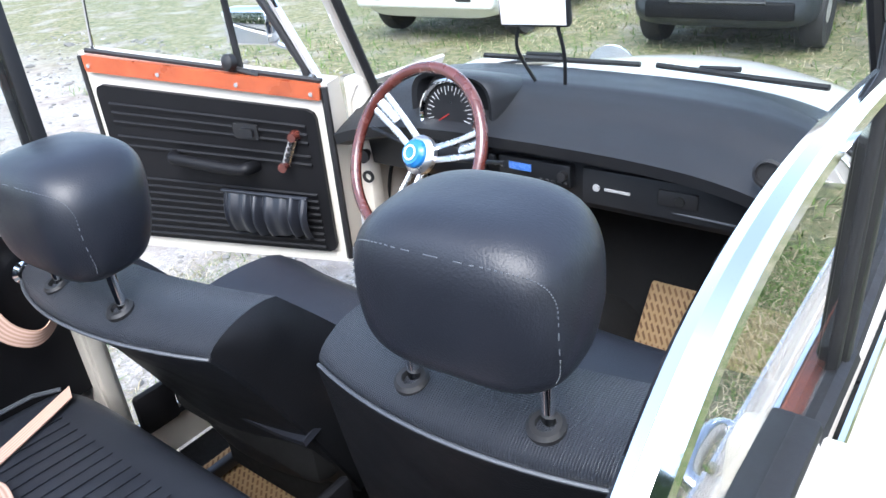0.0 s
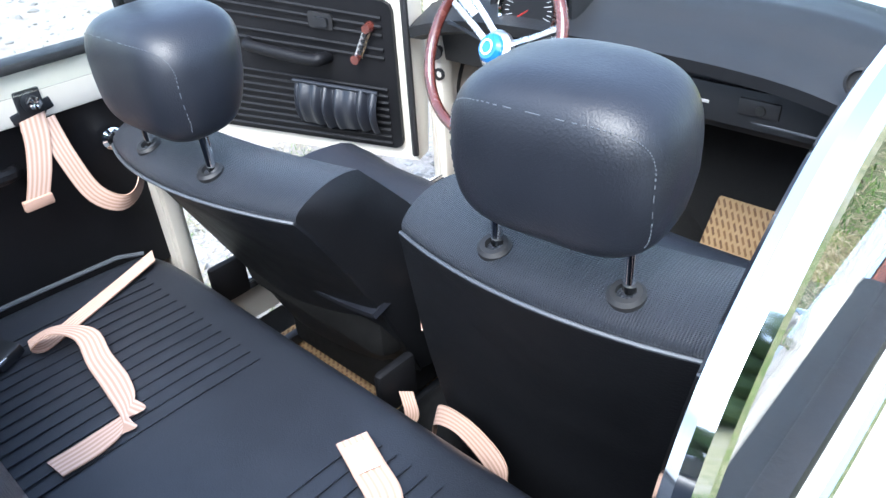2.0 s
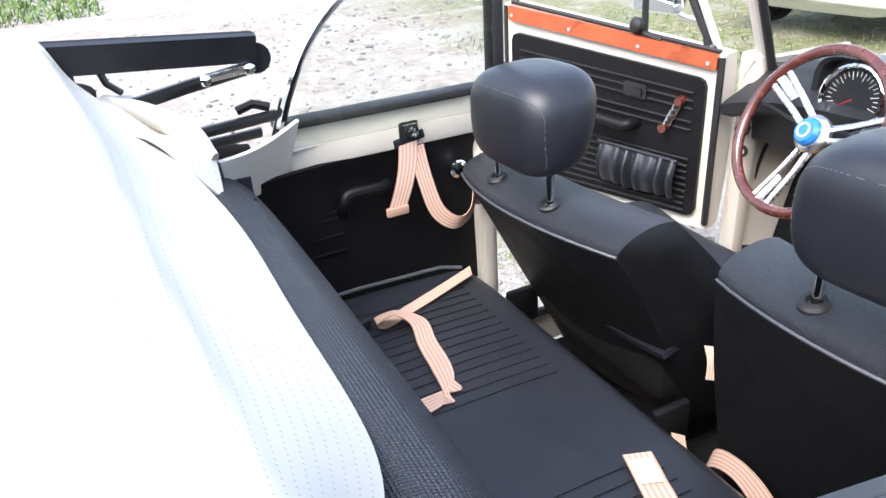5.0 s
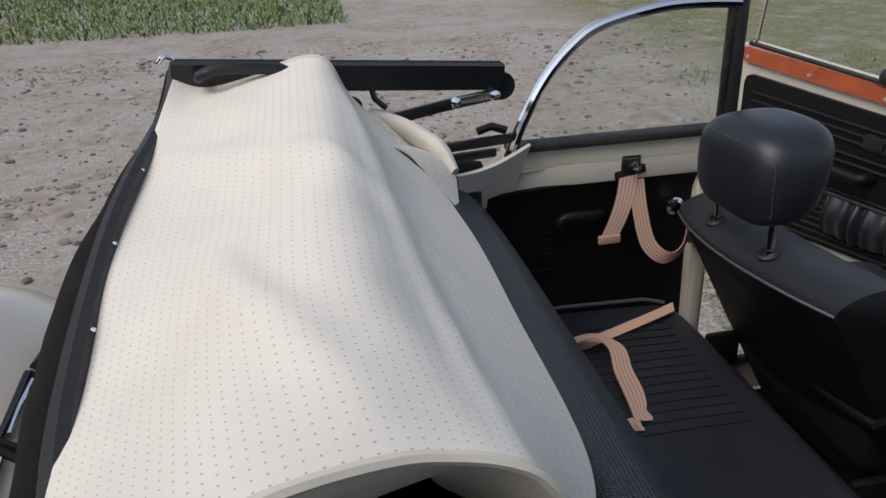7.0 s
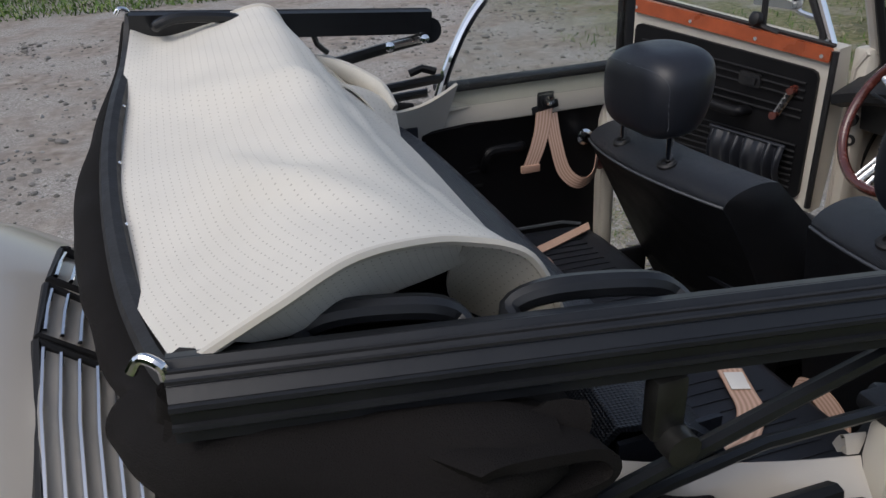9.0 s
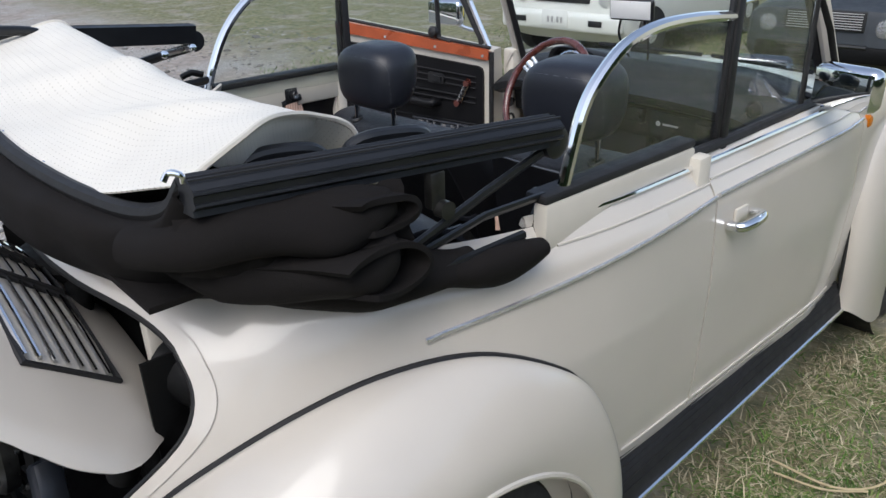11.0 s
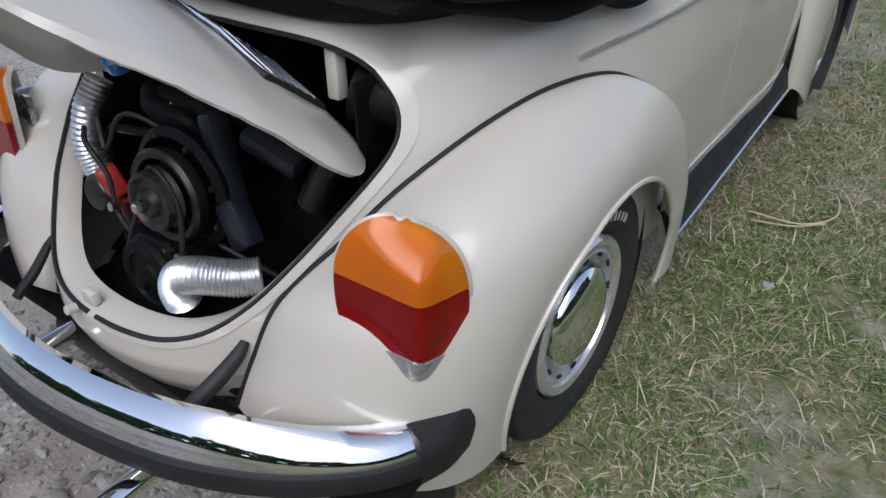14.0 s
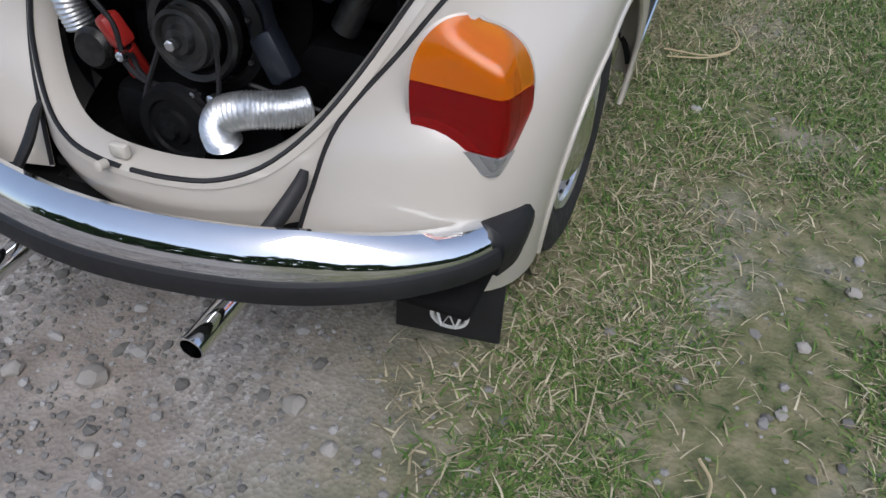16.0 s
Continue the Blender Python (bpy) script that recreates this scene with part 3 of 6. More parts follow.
# side trim beside the rear seat, both sides
for s in (1, -1):
    def put(b):
        return flip(b) if s > 0 else b
    tr = part("side_trim", put(sheet(lambda u, v: Vector((-(hull(.02 + .73 * u, .585 + .395 * v) - .045), .02 + .73 * u, .585 + .395 * v)), 16, 8, .008)), TRIM, car)
    part("inner_rail", put(box((-.650, .51, 1.020), (.035, .48, .095), .01)), CREAM_IN, car)
    part("window_channel", put(box((-.640, .51, 1.074), (.05, .48, .018), .006)), RUBBER, car)
    part("trim_bead", put(tube([(-.655, .27, .976), (-.655, .72, .972)], .004, 6)), CREAM_IN, tr)
    for k in range(3):
        part("embossed_line", put(rib_lines([(-.658, .30 - .01 * k, .945 - .045 * k), (-.658, .39, .945 - .045 * k)])), TRIM, tr)
        part("embossed_line", put(rib_lines([(-.658, .29, .84 - .04 * k), (-.658, .39, .84 - .04 * k)])), TRIM, tr)
    part("arm_pull", put(tube([(-.655, .395, .845), (-.630, .392, .88), (-.627, .405, .90), (-.627, .475, .90), (-.655, .50, .892)], .013, 10, n=16)), TRIM, tr)
    part("winder_boss", put(lathe([(.022, 0), (.022, .012), (.014, .016), (.012, .03), (0, .032)], (-.66, .680, .890), (1, 0, 0), 18)), CHROME, tr)
    part("door_pillar", put(merged(box((-.668, .752, .70), (.05, .05, .70), .01), box((-.64, .748, .70), (.02, .03, .68), .006))), CREAM_IN, car)
    part("striker_knob", put(lathe([(.008, 0), (.008, .02), (.014, .022), (.014, .034), (0, .036)], (-.65, .735, .815), (.6, -.5, 0), 14)), MAHOG, car)
    # belt anchor and webbing
    anchor = part("belt_anchor", put(merged(box((-.634, .555, .992), (.008, .075, .022), .004, rot=(12, 0, 0)), box((-.632, .555, 1.007), (.008, .045, .05), .01), lathe([(.018, 0), (.018, .006), (.011, .008), (.011, .016), (0, .017)], (-.628, .557, 1.012), (1, 0, 0), 16))), SATIN, car, "black belt anchor plate with a steel bolt")
    part("anchor_bolt", put(lathe([(.012, .016), (.012, .022), (.006, .023), (0, .02)], (-.628, .557, 1.012), (1, 0, 0), 6)), CHROME, anchor)
    part("belt_webbing", put(strap([(-.628, .550, .985), (-.622, .542, .94), (-.616, .525, .89), (-.614, .505, .845)], .046, (0, 1, .15))), BELT, anchor, "tan seat belt webbing")
    part("belt_loop", put(strap([(-.626, .568, .975), (-.615, .578, .90), (-.605, .600, .82), (-.598, .645, .782), (-.61, .69, .80), (-.63, .712, .86), (-.64, .718, .90)], .036, [(0, 1, .1), (0, 1, .4), (.1, .8, .6), (.3, .3, .9), (.5, -.3, .8), (.6, -.6, .5), (.6, -.7, .4)])), BELT, anchor, "tan seat belt webbing hanging in a loop")
    part("belt_keeper", put(box((-.612, .505, .842), (.012, .052, .02), .003)), BELT, anchor)


# ---- rear seat ----
def bench(u, v):
    """Cushion of the rear bench: nearly flat, rolled over at its front and ends."""
    g = 2 * u - 1
    if v < .72:
        y, z = .12 + .52 * v / .72, .668 + .008 * math.sin(v * 4.3)
    else:
        a = (v - .72) / .28 * 2.2
        y, z = .64 + .045 * math.sin(min(a, 1.57)), .668 - .05 * (1 - math.cos(min(a, 1.57))) - .19 * max(0, a - 1.57) / .63
    return Vector((.635 * math.copysign(1 - (1 - abs(g)) ** 1.15, g), y - .02 * abs(g) ** 8, z - .035 * abs(g) ** 14))


rear = part("rear_seat", sheet(bench, 60, 40, .01, 2.4, 1.4), BENCH, car, "black vinyl rear bench with ribbed panels", smooth=60)
part("bench_underside", box((0, .40, .55), (1.22, .50, .16), .02), CARPET, rear)
for k in range(14):
    for x0 in (-.50, .12):
        x = x0 + k * .028
        part("rib", tube([(x, .20, .6752), (x, .32, .6768), (x, .50, .6756), (x, .60, .6715)], .0024, 8, flat=.3), BENCH, rear)
part("bench_piping", tube([(-.615, .14, .672), (-.618, .40, .675), (-.612, .60, .672), (-.59, .645, .668)], .0045, 6), PIPING, rear)


def back_roll(u, v):
    """The rear backrest: a padded slab with a rounded upper edge."""
    prof = [(.225, .66), (.222, .76), (.218, .86), (.212, .93), (.203, .975), (.185, 1.015), (.155, 1.042), (.115, 1.052), (.082, 1.045), (.065, 1.015), (.06, .95), (.065, .80)]
    i = min(len(prof) - 2, int(v * (len(prof) - 1)))
    f = v * (len(prof) - 1) - i
    y, z = (prof[i][k] * (1 - f) + prof[i + 1][k] * f for k in (0, 1))
    return Vector(((2 * u - 1) * min(.60, hull(y, min(z, 1.0)) - .06), y - .01 * (2 * u - 1) ** 4, z - .012 * (2 * u - 1) ** 4))


back = part("rear_backrest", sheet(back_roll, 40, 40, .008, 3.2, 1.1), WEAVE, car, "black basket-weave rear backrest")
for x in (-.54, .54):
    part("end_panel", sheet(lambda u, v: Vector((x, .07 + .12 * v, .66 + .36 * u)), 6, 4, .006), VINYL, back)
for s in (1, -1):
    part("backrest_cord", tube([(s * .40, .213, .80), (s * .40, .20, .92), (s * .40, .165, 1.03)], .003, 5), VINYL, back)

# belts lying on the bench
lap = part("lap_belt", strap([(-.545, .645, .682), (-.51, .56, .681), (-.47, .46, .681), (-.44, .39, .684), (-.43, .365, .70), (-.415, .40, .715), (-.385, .435, .70), (-.32, .425, .688), (-.24, .415, .685), (-.175, .395, .682), (-.16, .34, .682), (-.16, .28, .682)], .042, [(.9, -.35, 0), (.9, -.35, 0), (.9, -.35, 0), (.9, -.3, 0), (.9, -.2, .2), (.8, -.5, .3), (.3, -.9, .2), (.1, -1, .1), (.1, -1, .1), (.7, -.7, 0), (1, .1, 0), (1, .1, 0)], 70), BELT, car, "tan lap belt with a black buckle")
part("buckle", box((-.458, .325, .692), (.055, .05, .022), .006, rot=(10, 0, 20)), SATIN, lap)
part("buckle_plate", box((-.435, .300, .694), (.03, .05, .006), .002, rot=(10, 0, 20)), CHROME, lap)
lap2 = part("lap_belt", strap([(.115, .575, .684), (.17, .555, .685), (.23, .53, .685), (.28, .47, .685), (.29, .38, .685), (.27, .30, .685)], .046, [(.35, .93, 0), (.35, .93, 0), (.45, .9, 0), (.9, .4, 0), (1, 0, 0), (.9, -.3, 0)], 40), BELT, car, "tan lap belt with a white tag")
part("tag", box((.155, .560, .6885), (.05, .034, .002), .001, rot=(0, 0, -21)), WHITEP, lap2)


# ---- front seats ----
def front_seat(cx, dy, dz, lean, slant, yaw):
    """A low-back bucket seat with a wide headrest on two posts."""
    root = thing("front_seat", "", "")
    root.parent = car
    M = Matrix.Translation((cx, dy, dz)) @ Matrix.Rotation(radians(yaw), 4, "Z") @ Matrix.Rotation(radians(lean), 4, "X")

    def P(x, y, z):
        return M @ Vector((x, y, z))
    # local: y = 0 at the rear face's upper edge, z = 0 at the shoulder
    hw = .246

    def shoulder(x):
        return -.022 * (x / hw) ** 2

    def front_face(u, v):
        x = hw * (2 * u - 1)
        z = shoulder(x) - v * .46
        return P(x * (1 + .10 * math.sin(v * 3.0)), .125 + .05 * (x / hw) ** 2 + .035 * (abs(x) / hw) ** 4 * v + .16 * math.sin(v * 2.0), z)

    def rear_face(u, v):
        x = hw * (2 * u - 1)
        z0 = -.018 + shoulder(x) * .9
        z = z0 - v * .50
        return P(x * (1 + .06 * math.sin(v * 3.0) - .5 * slant * v * v), -.012 + .03 * math.sin(v * 3.0) * (1 - (x / hw) ** 2) + slant * v ** .9 + .055 * (x / hw) ** 2, z)

    def yoke(u, v):
        x = hw * (2 * u - 1) * (1 + .012 * math.sin(v * 3.14))
        zr = -.018 + shoulder(x) * .9
        bowed = .055 * (x / hw) ** 2
        p0, p1, p2, p3 = (-.012 + bowed, zr), (-.022 + bowed, shoulder(x) + .006), (.06 + bowed, shoulder(x) + .028), (.125 + bowed * .9, shoulder(x))
        a = 1 - v
        y, z = (p0[k] * a ** 3 + 3 * p1[k] * a * a * v + 3 * p2[k] * a * v * v + p3[k] * v ** 3 for k in (0, 1))
        return P(x, y, z)
    part("backrest_rear", sheet(rear_face, 24, 18, .006), BACKING, root, "black vinyl seat back panel")
    part("shoulder_yoke", sheet(yoke, 30, 14, .004, 1.9, .7), WEAVE, root, "black basket-weave vinyl shoulder")
    part("backrest_front", sheet(front_face, 20, 14, .006), VINYL, root)
    for s in (-1, 1):
        rows = [[yoke((s + 1) / 2, f) for f in np.linspace(0, 1, 9)]]
        rows.insert(0, [rows[0][0].lerp(rows[0][8], .5)] * 9)
        for k in range(15):
            v = k / 14
            a = rear_face((s + 1) / 2, v)
            b = front_face((s + 1) / 2, v)
            rows.append([a.lerp(b, f) + M.to_3x3() @ Vector((s * .022 * math.sin(f * 3.14), 0, 0)) for f in np.linspace(0, 1, 9)])
        part("bolster", loft(bmesh.new(), rows, False, False), BACKING, root, smooth=60)
    part("piping", tube([yoke(i / 40, 0) + (M.to_3x3() @ Vector((0, -.004, 0))) for i in range(41)], .0028, 6), PIPING, root, "grey piping")
    cushion = sheet(lambda u, v: Vector((cx + .25 * (2 * u - 1) * (1 - .06 * v ** 4), dy + .17 + .45 * v, dz - .285 + .05 * math.sin(min(1, v * 1.2) * 2.2) + .02 * abs(2 * u - 1) ** 3 - .06 * max(0, v - .85) * 6)), 20, 16, .012)
    part("seat_cushion", cushion, VINYL, root)
    part("cushion_skirt", box((cx, dy + .40, dz - .355), (.45, .40, .15), .04), CARPET, root)
    part("seat_base", box((cx, dy + .42, .48), (.36, .30, .28), .02), CARPET, root)
    for s in (-1, 1):
        part("hinge_cover", box((cx + s * .265, dy + .19, dz - .43), (.022, .09, .10), .01), TRIM, root)
        part("slide_rail", box((cx + s * .19, dy + .36, .335), (.025, .6, .03), .006), SATIN, root)
    # headrest
    HM = M @ Matrix.Translation((0, .035, .026)) @ Matrix.Rotation(radians(-4), 4, "X")

    def pad(u, v):
        """Superellipsoid cushion, thicker at its top."""
        th, ph = (v - .5) * math.pi, u * 2 * math.pi

        def pw(c, e):
            return math.copysign(abs(c) ** e, c)
        x = .126 * pw(math.cos(th), .52) * pw(math.cos(ph), .56)
        y = .080 * pw(math.cos(th), .55) * pw(math.sin(ph), .75)
        z = .086 * pw(math.sin(th), .56)
        y *= 1 + .16 * z / .1
        y += .012 * z / .1 + .010 * (x / .15) ** 2 * -1
        x *= 1 - .09 * max(0, -z) / .1 - .05 * max(0, z) / .1
        z += .012 * (1 - (x / .15) ** 2) * (1 if z > 0 else .3)
        return HM @ Vector((x, y + .024, z + .112))
    rest = part("headrest", sheet(pad, 64, 36), VINYL, root, "padded black vinyl headrest with pale stitching", smooth=60)
    # stitched seam round the rear panel
    def seam(t):
        """The seam runs up one side of the rear panel, over the top and down the other."""
        a = math.pi * (1 - t)
        x = .114 * math.copysign(abs(math.cos(a)) ** .45, math.cos(a))
        z = .072 * math.copysign(abs(math.sin(a)) ** .5, math.sin(a))
        return x, z
    grid = [pad(.5 + .5 * i / 80, j / 80) for i in range(81) for j in range(81)]
    flat = np.array([(HM.inverted() @ q)[:] for q in grid])
    pts = []
    for k in range(150):
        x, z = seam(-.18 + 1.36 * k / 149)
        near = int(np.argmin((flat[:, 0] - x) ** 2 + (flat[:, 2] - z - .112) ** 2))
        pts.append(Vector((x, flat[near, 1], z + .112)))
    for _ in range(3):
        pts = [pts[0]] + [pts[k - 1] * .25 + pts[k] * .5 + pts[k + 1] * .25 for k in range(1, len(pts) - 1)] + [pts[-1]]
    pts = [HM @ (q + Vector((0, -.001, 0))) for q in pts]
    for k in range(0, 148, 2):
        part("stitch", tube([pts[k], pts[k].lerp(pts[k + 1], .9)], .0007, 4), STITCH, rest)
    for s in (-1, 1):
        part("post", tube([HM @ Vector((s * .083, 0, .05)), HM @ Vector((s * .083, 0, -.035))], .0075, 12), CHROME, rest)
        part("post_collar", lathe([(.021, -.006), (.021, .005), (.017, .009), (.011, .009), (.010, 0)], HM @ Vector((s * .083, -.004, -.022)), HM.to_3x3() @ Vector((0, -.25, 1)), 24), RUBBER, rest)
    return root


front_seat(.345, .695, .972, 6, .05, 4)
front_seat(-.312, .612, .950, 6, .20, 3)
# tan webbing between and behind the seats
st = part("seat_belt_stalk", strap([(.09, .76, .52), (.12, .74, .60), (.20, .72, .635), (.27, .71, .60), (.25, .70, .54), (.22, .69, .48)], .045, [(0, .3, 1), (.2, .2, 1), (.5, .1, .8), (.3, .2, .9), (.9, 0, .3), (.9, 0, .3)]), BELT, car, "tan seat belt webbing behind the seat")
part("seat_belt_stalk", strap([(-.02, .86, .70), (.0, .85, .68), (.01, .84, .65)], .026, (.7, .7, 0)), BELT, car, "tan seat belt end")
part("belt_catch", strap([(-.02, .80, .52), (.0, .79, .48), (-.02, .78, .44)], .026, (.8, .6, 0)), BELT, car, "tan seat belt end")
part("handbrake", tube([(0, .95, .46), (0, 1.15, .56), (0, 1.22, .58)], [.012, .011, .014], 10), SATIN, car)
part("gear_lever", merged(tube([(0, 1.35, .44), (0, 1.33, .66)], .007, 10), lathe([(0, -.02), (.018, -.01), (.02, .005), (.012, .02), (0, .024)], (0, 1.33, .68), (0, 0, 1), 16)), SATIN, car)


# ---- dashboard ----
dash = thing("dashboard", "", "")
dash.parent = car
dash.location = (-.075, .015, .032)
DY = 1.60


def dash_pad(u, v):
    """The padded top: rises from the lower lip, rolls over to the screen."""
    x = -.60 + 1.15 * u
    prof = [(0.0, .845), (-.045, .862), (-.052, .89), (-.02, .905), (.03, .925), (.085, .955), (.135, .972), (.20, .972), (.30, .965)]
    i = min(len(prof) - 2, int(v * (len(prof) - 1)))
    f = v * (len(prof) - 1) - i
    y, z = (prof[i][k] * (1 - f) + prof[i + 1][k] * f for k in (0, 1))
    end = abs(2 * u - 1)
    return Vector((x, DY + y - .05 * end ** 2 + .0, z + .006 - .045 * end ** 5))


part("dash_pad", sheet(dash_pad, 50, 32, .012), DASH, dash, "padded black dashboard top")
part("dash_panel", box((-.02, DY + .02, .80), (1.13, .03, .13), .008, rot=(8, 0, 0)), DASH, dash)
part("dash_groove", tube([(.08, DY - .0, .775), (.53, DY - .02, .775)], .003, 6), PIPING, dash)
part("lower_dash", box((-.10, DY + .05, .70), (.30, .05, .12), .012), DASH, dash)
# instrument pod
def pod_ring(y, w, h, zc):
    return [Vector((-.275 + w * math.copysign(abs(math.cos(a)) ** .5, math.cos(a)), y, zc + h * math.copysign(abs(math.sin(a)) ** .55, math.sin(a)))) for a in np.linspace(0, 2 * math.pi, 40, endpoint=False)]


part("gauge_pod", loft(bmesh.new(), [pod_ring(DY + .024, .095, .080, .922), pod_ring(DY - .004, .108, .086, .922), pod_ring(DY - .010, .120, .094, .922), pod_ring(DY, .127, .097, .922), pod_ring(DY + .07, .135, .092, .915), pod_ring(DY + .20, .15, .06, .91)], True, True), DASH, dash)
g = part("speedometer", lathe([(.075, .004), (.074, 0), (0, 0)], (-.268, DY - .022, .925), (.03, -1, .22), 40), DIAL, dash, "round black speedometer with white marks")
GA = Vector((.03, -1, .22)).normalized()
gx, gz = Vector((1, .03, 0)).normalized(), GA.cross(Vector((1, .03, 0)).normalized())
gz = -gz if gz.z < 0 else gz
gc = Vector((-.268, DY - .022, .925)) + GA * .004
part("bezel", lathe([(.074, 0), (.082, .004), (.084, .012), (.078, .016), (.074, .010)], (-.268, DY - .022, .925), GA, 48, full=False), CHROME, g)
for k in range(28):
    a = radians(225 - k * 10)
    part("dial_mark", tube([gc + gx * math.cos(a) * .066 + gz * math.sin(a) * .066, gc + gx * math.cos(a) * (.054 if k % 3 else .046) + gz * math.sin(a) * (.054 if k % 3 else .046)], .0009, 4), WHITEP, g)
part("needle", tube([gc, gc + gx * -.045 + gz * -.03 + GA * .002], .0018, 5), REDP, g)
part("dial_window", box(tuple(gc + gz * -.03), (.03, .002, .01), .001), GREYP, g)
# radio, switches, glovebox
radio = part("car_radio", box((-.04, DY - .005, .815), (.19, .03, .055), .006), SATIN, dash, "black car radio with a lit blue display")
part("radio_display", box((-.075, DY - .022, .822), (.06, .004, .018), .002), LCD, radio)
for k in range(5):
    part("radio_key", box((-.02 + .016 * k, DY - .022, .800), (.011, .006, .006), .002), RUBBER, radio)
part("radio_knob", lathe([(.012, 0), (.011, .014), (0, .015)], (.038, DY - .018, .818), (0, -1, 0), 16), RUBBER, radio)
for k in range(2):
    part("rocker_switch", box((-.19 + .03 * k, DY - .008, .82), (.02, .012, .03), .003), SATIN, dash)
part("badge", merged(lathe([(.009, 0), (.008, .003), (0, .003)], (.115, DY - .012, .80), (0, -1, 0), 20), box((.165, DY - .014, .80), (.06, .003, .007), .001)), GREYP, dash)
gl = part("glovebox_lid", box((.26, DY - .002, .80), (.36, .02, .085), .005), DASH, dash)
part("glovebox_latch", box((.30, DY - .014, .808), (.085, .008, .035), .004), RUBBER, gl)
part("latch_key", lathe([(.011, 0), (.01, .004), (0, .004)], (.305, DY - .018, .806), (0, -1, 0), 16), ENGMET, gl)
part("air_vent", lathe([(.026, 0), (.027, .008), (.022, .01), (.02, 0), (0, -.004)], (.486, DY - .085, .925), (0, -1, .15), 26), RUBBER, dash)
for k in range(4):
    part("heater_slider", box((-.20 + .05 * k, DY + .02, .748), (.03, .012, .012), .003), RUBBER, dash)
part("warning_lamp", box((-.40, DY - .012, .83), (.03, .006, .012), .002), REDP, dash)

# ---- steering wheel ----
SW = Matrix.Translation((-.328, 1.430, .914)) @ Matrix.Rotation(radians(-8), 4, "Z") @ Matrix.Rotation(radians(62), 4, "X")
wheelp = thing("steering_wheel", "", "")
wheelp.parent = car
R = .197


def sw(x, y, z=0):
    return SW @ Vector((x, y, z))


ring = [sw(R * math.cos(a), R * math.sin(a), 0) for a in np.linspace(0, 2 * math.pi, 73)]
part("rim", tube(ring, .0135, 14, up=SW.to_3x3() @ Vector((0, 0, 1))), MAHOG, wheelp, "polished mahogany rim")
for ang in (-97, 18, 148):
    a = radians(ang)
    d = Vector((math.cos(a), math.sin(a), 0))
    e = Vector((-d.y, d.x, 0))
    for s in (-1, 1):
        part("spoke", tube([sw(*(d * .03 + e * s * .014 + Vector((0, 0, -.03)))), sw(*(d * .10 + e * s * .018 + Vector((0, 0, -.022)))), sw(*(d * (R - .005) + e * s * .024))], .008, 8, flat=.35), ALU, wheelp, "polished aluminium spoke")
    part("spoke_web", tube([sw(*(d * .12 + Vector((0, 0, -.020)))), sw(*(d * (R - .008)))], .012, 8, flat=.25), ALU, wheelp)
part("hub", lathe([(.045, -.03), (.046, -.015), (.040, -.008), (.034, -.005)], sw(0, 0), SW.to_3x3() @ Vector((0, 0, 1)), 30), ALU, wheelp)
part("horn_button", lathe([(.034, -.006), (.033, .004), (.026, .012), (0, .015)], sw(0, 0), SW.to_3x3() @ Vector((0, 0, 1)), 30), BLUEP, wheelp, "blue enamel horn button")
part("hub_mark", lathe([(.018, .0142), (.018, .0155), (.014, .0155), (.014, .0142)], sw(0, 0), SW.to_3x3() @ Vector((0, 0, 1)), 24, full=False), WHITEP, wheelp)
part("column", tube([sw(0, 0, -.03), sw(0, 0, -.24)], [.035, .045], 16), DASH, wheelp)
for s in (-1, 1):
    part("stalk", tube([sw(0, 0, -.07), sw(s * .20, .03, -.06), sw(s * .22, .03, -.055)], [.006, .005, .008], 8), SATIN, wheelp)
part("key_ring", merged(tube([sw(.10, -.05, -.09), sw(.12, -.07, -.07)], .012, 10), tube([sw(.12, -.07, -.07), sw(.125, -.11, -.06), sw(.12, -.13, -.06)], .006, 6)), ALU, wheelp)

# ---- windscreen ----
ws = thing("windscreen", "", "")
ws.parent = car


def screen(u, v):
    """Curved screen: u across, v upwards."""
    a = 2 * u - 1
    half = .635 - .045 * v
    return Vector((-.04 + half * a, 1.93 - .25 * a * a - .20 * v, .955 + .40 * v + .01 * (1 - a * a)))


pane = part("screen_glass", sheet(screen, 24, 8, .005), GLASS, ws)
pane.visible_shadow = False
part("screen_frame", tube([screen(0, v) for v in np.linspace(0, 1, 5)] + [screen(u, 1) for u in np.linspace(.05, .95, 17)] + [screen(1, v) for v in np.linspace(1, 0, 5)], .022, 10), CREAM, ws, "cream windscreen frame")
part("screen_seal", tube([screen(u, .03) + Vector((0, -.006, 0)) for u in np.linspace(.0, 1, 24)], .012, 8), RUBBER, ws)
for s in (0, 1):
    part("pillar_seal", tube([screen(s, v) + Vector(((.5 - s) * .06, -.012, 0)) for v in np.linspace(0, 1, 6)], .012, 8), RUBBER, ws)
    part("header_catch", box(tuple(screen(s, .97) + Vector(((.5 - s) * .08, -.03, .0))), (.05, .04, .03), .006), SATIN, ws)
part("cowl_top", sheet(lambda u, v: Vector((-.04 + .66 * (2 * u - 1), 1.95 - .27 * (2 * u - 1) ** 2 - .03 + .14 * v, .975 - .02 * v + .012 * (1 - (2 * u - 1) ** 2))), 24, 4, .008), CREAM, car)
for x0, x1 in ((-.46, -.02), (.02, .42)):
    part("wiper", merged(tube([(x0, 1.96 - .2 * x0 * x0, 1.015), (x1, 1.955 - .32 * x1 * x1, 1.015)], .008, 6), tube([(x0 + .1, 1.98, 1.012), ((x0 + x1) / 2, 1.965 - .2 * ((x0 + x1) / 2) ** 2, 1.022)], .007, 6)), RUBBER, ws, "black wiper")
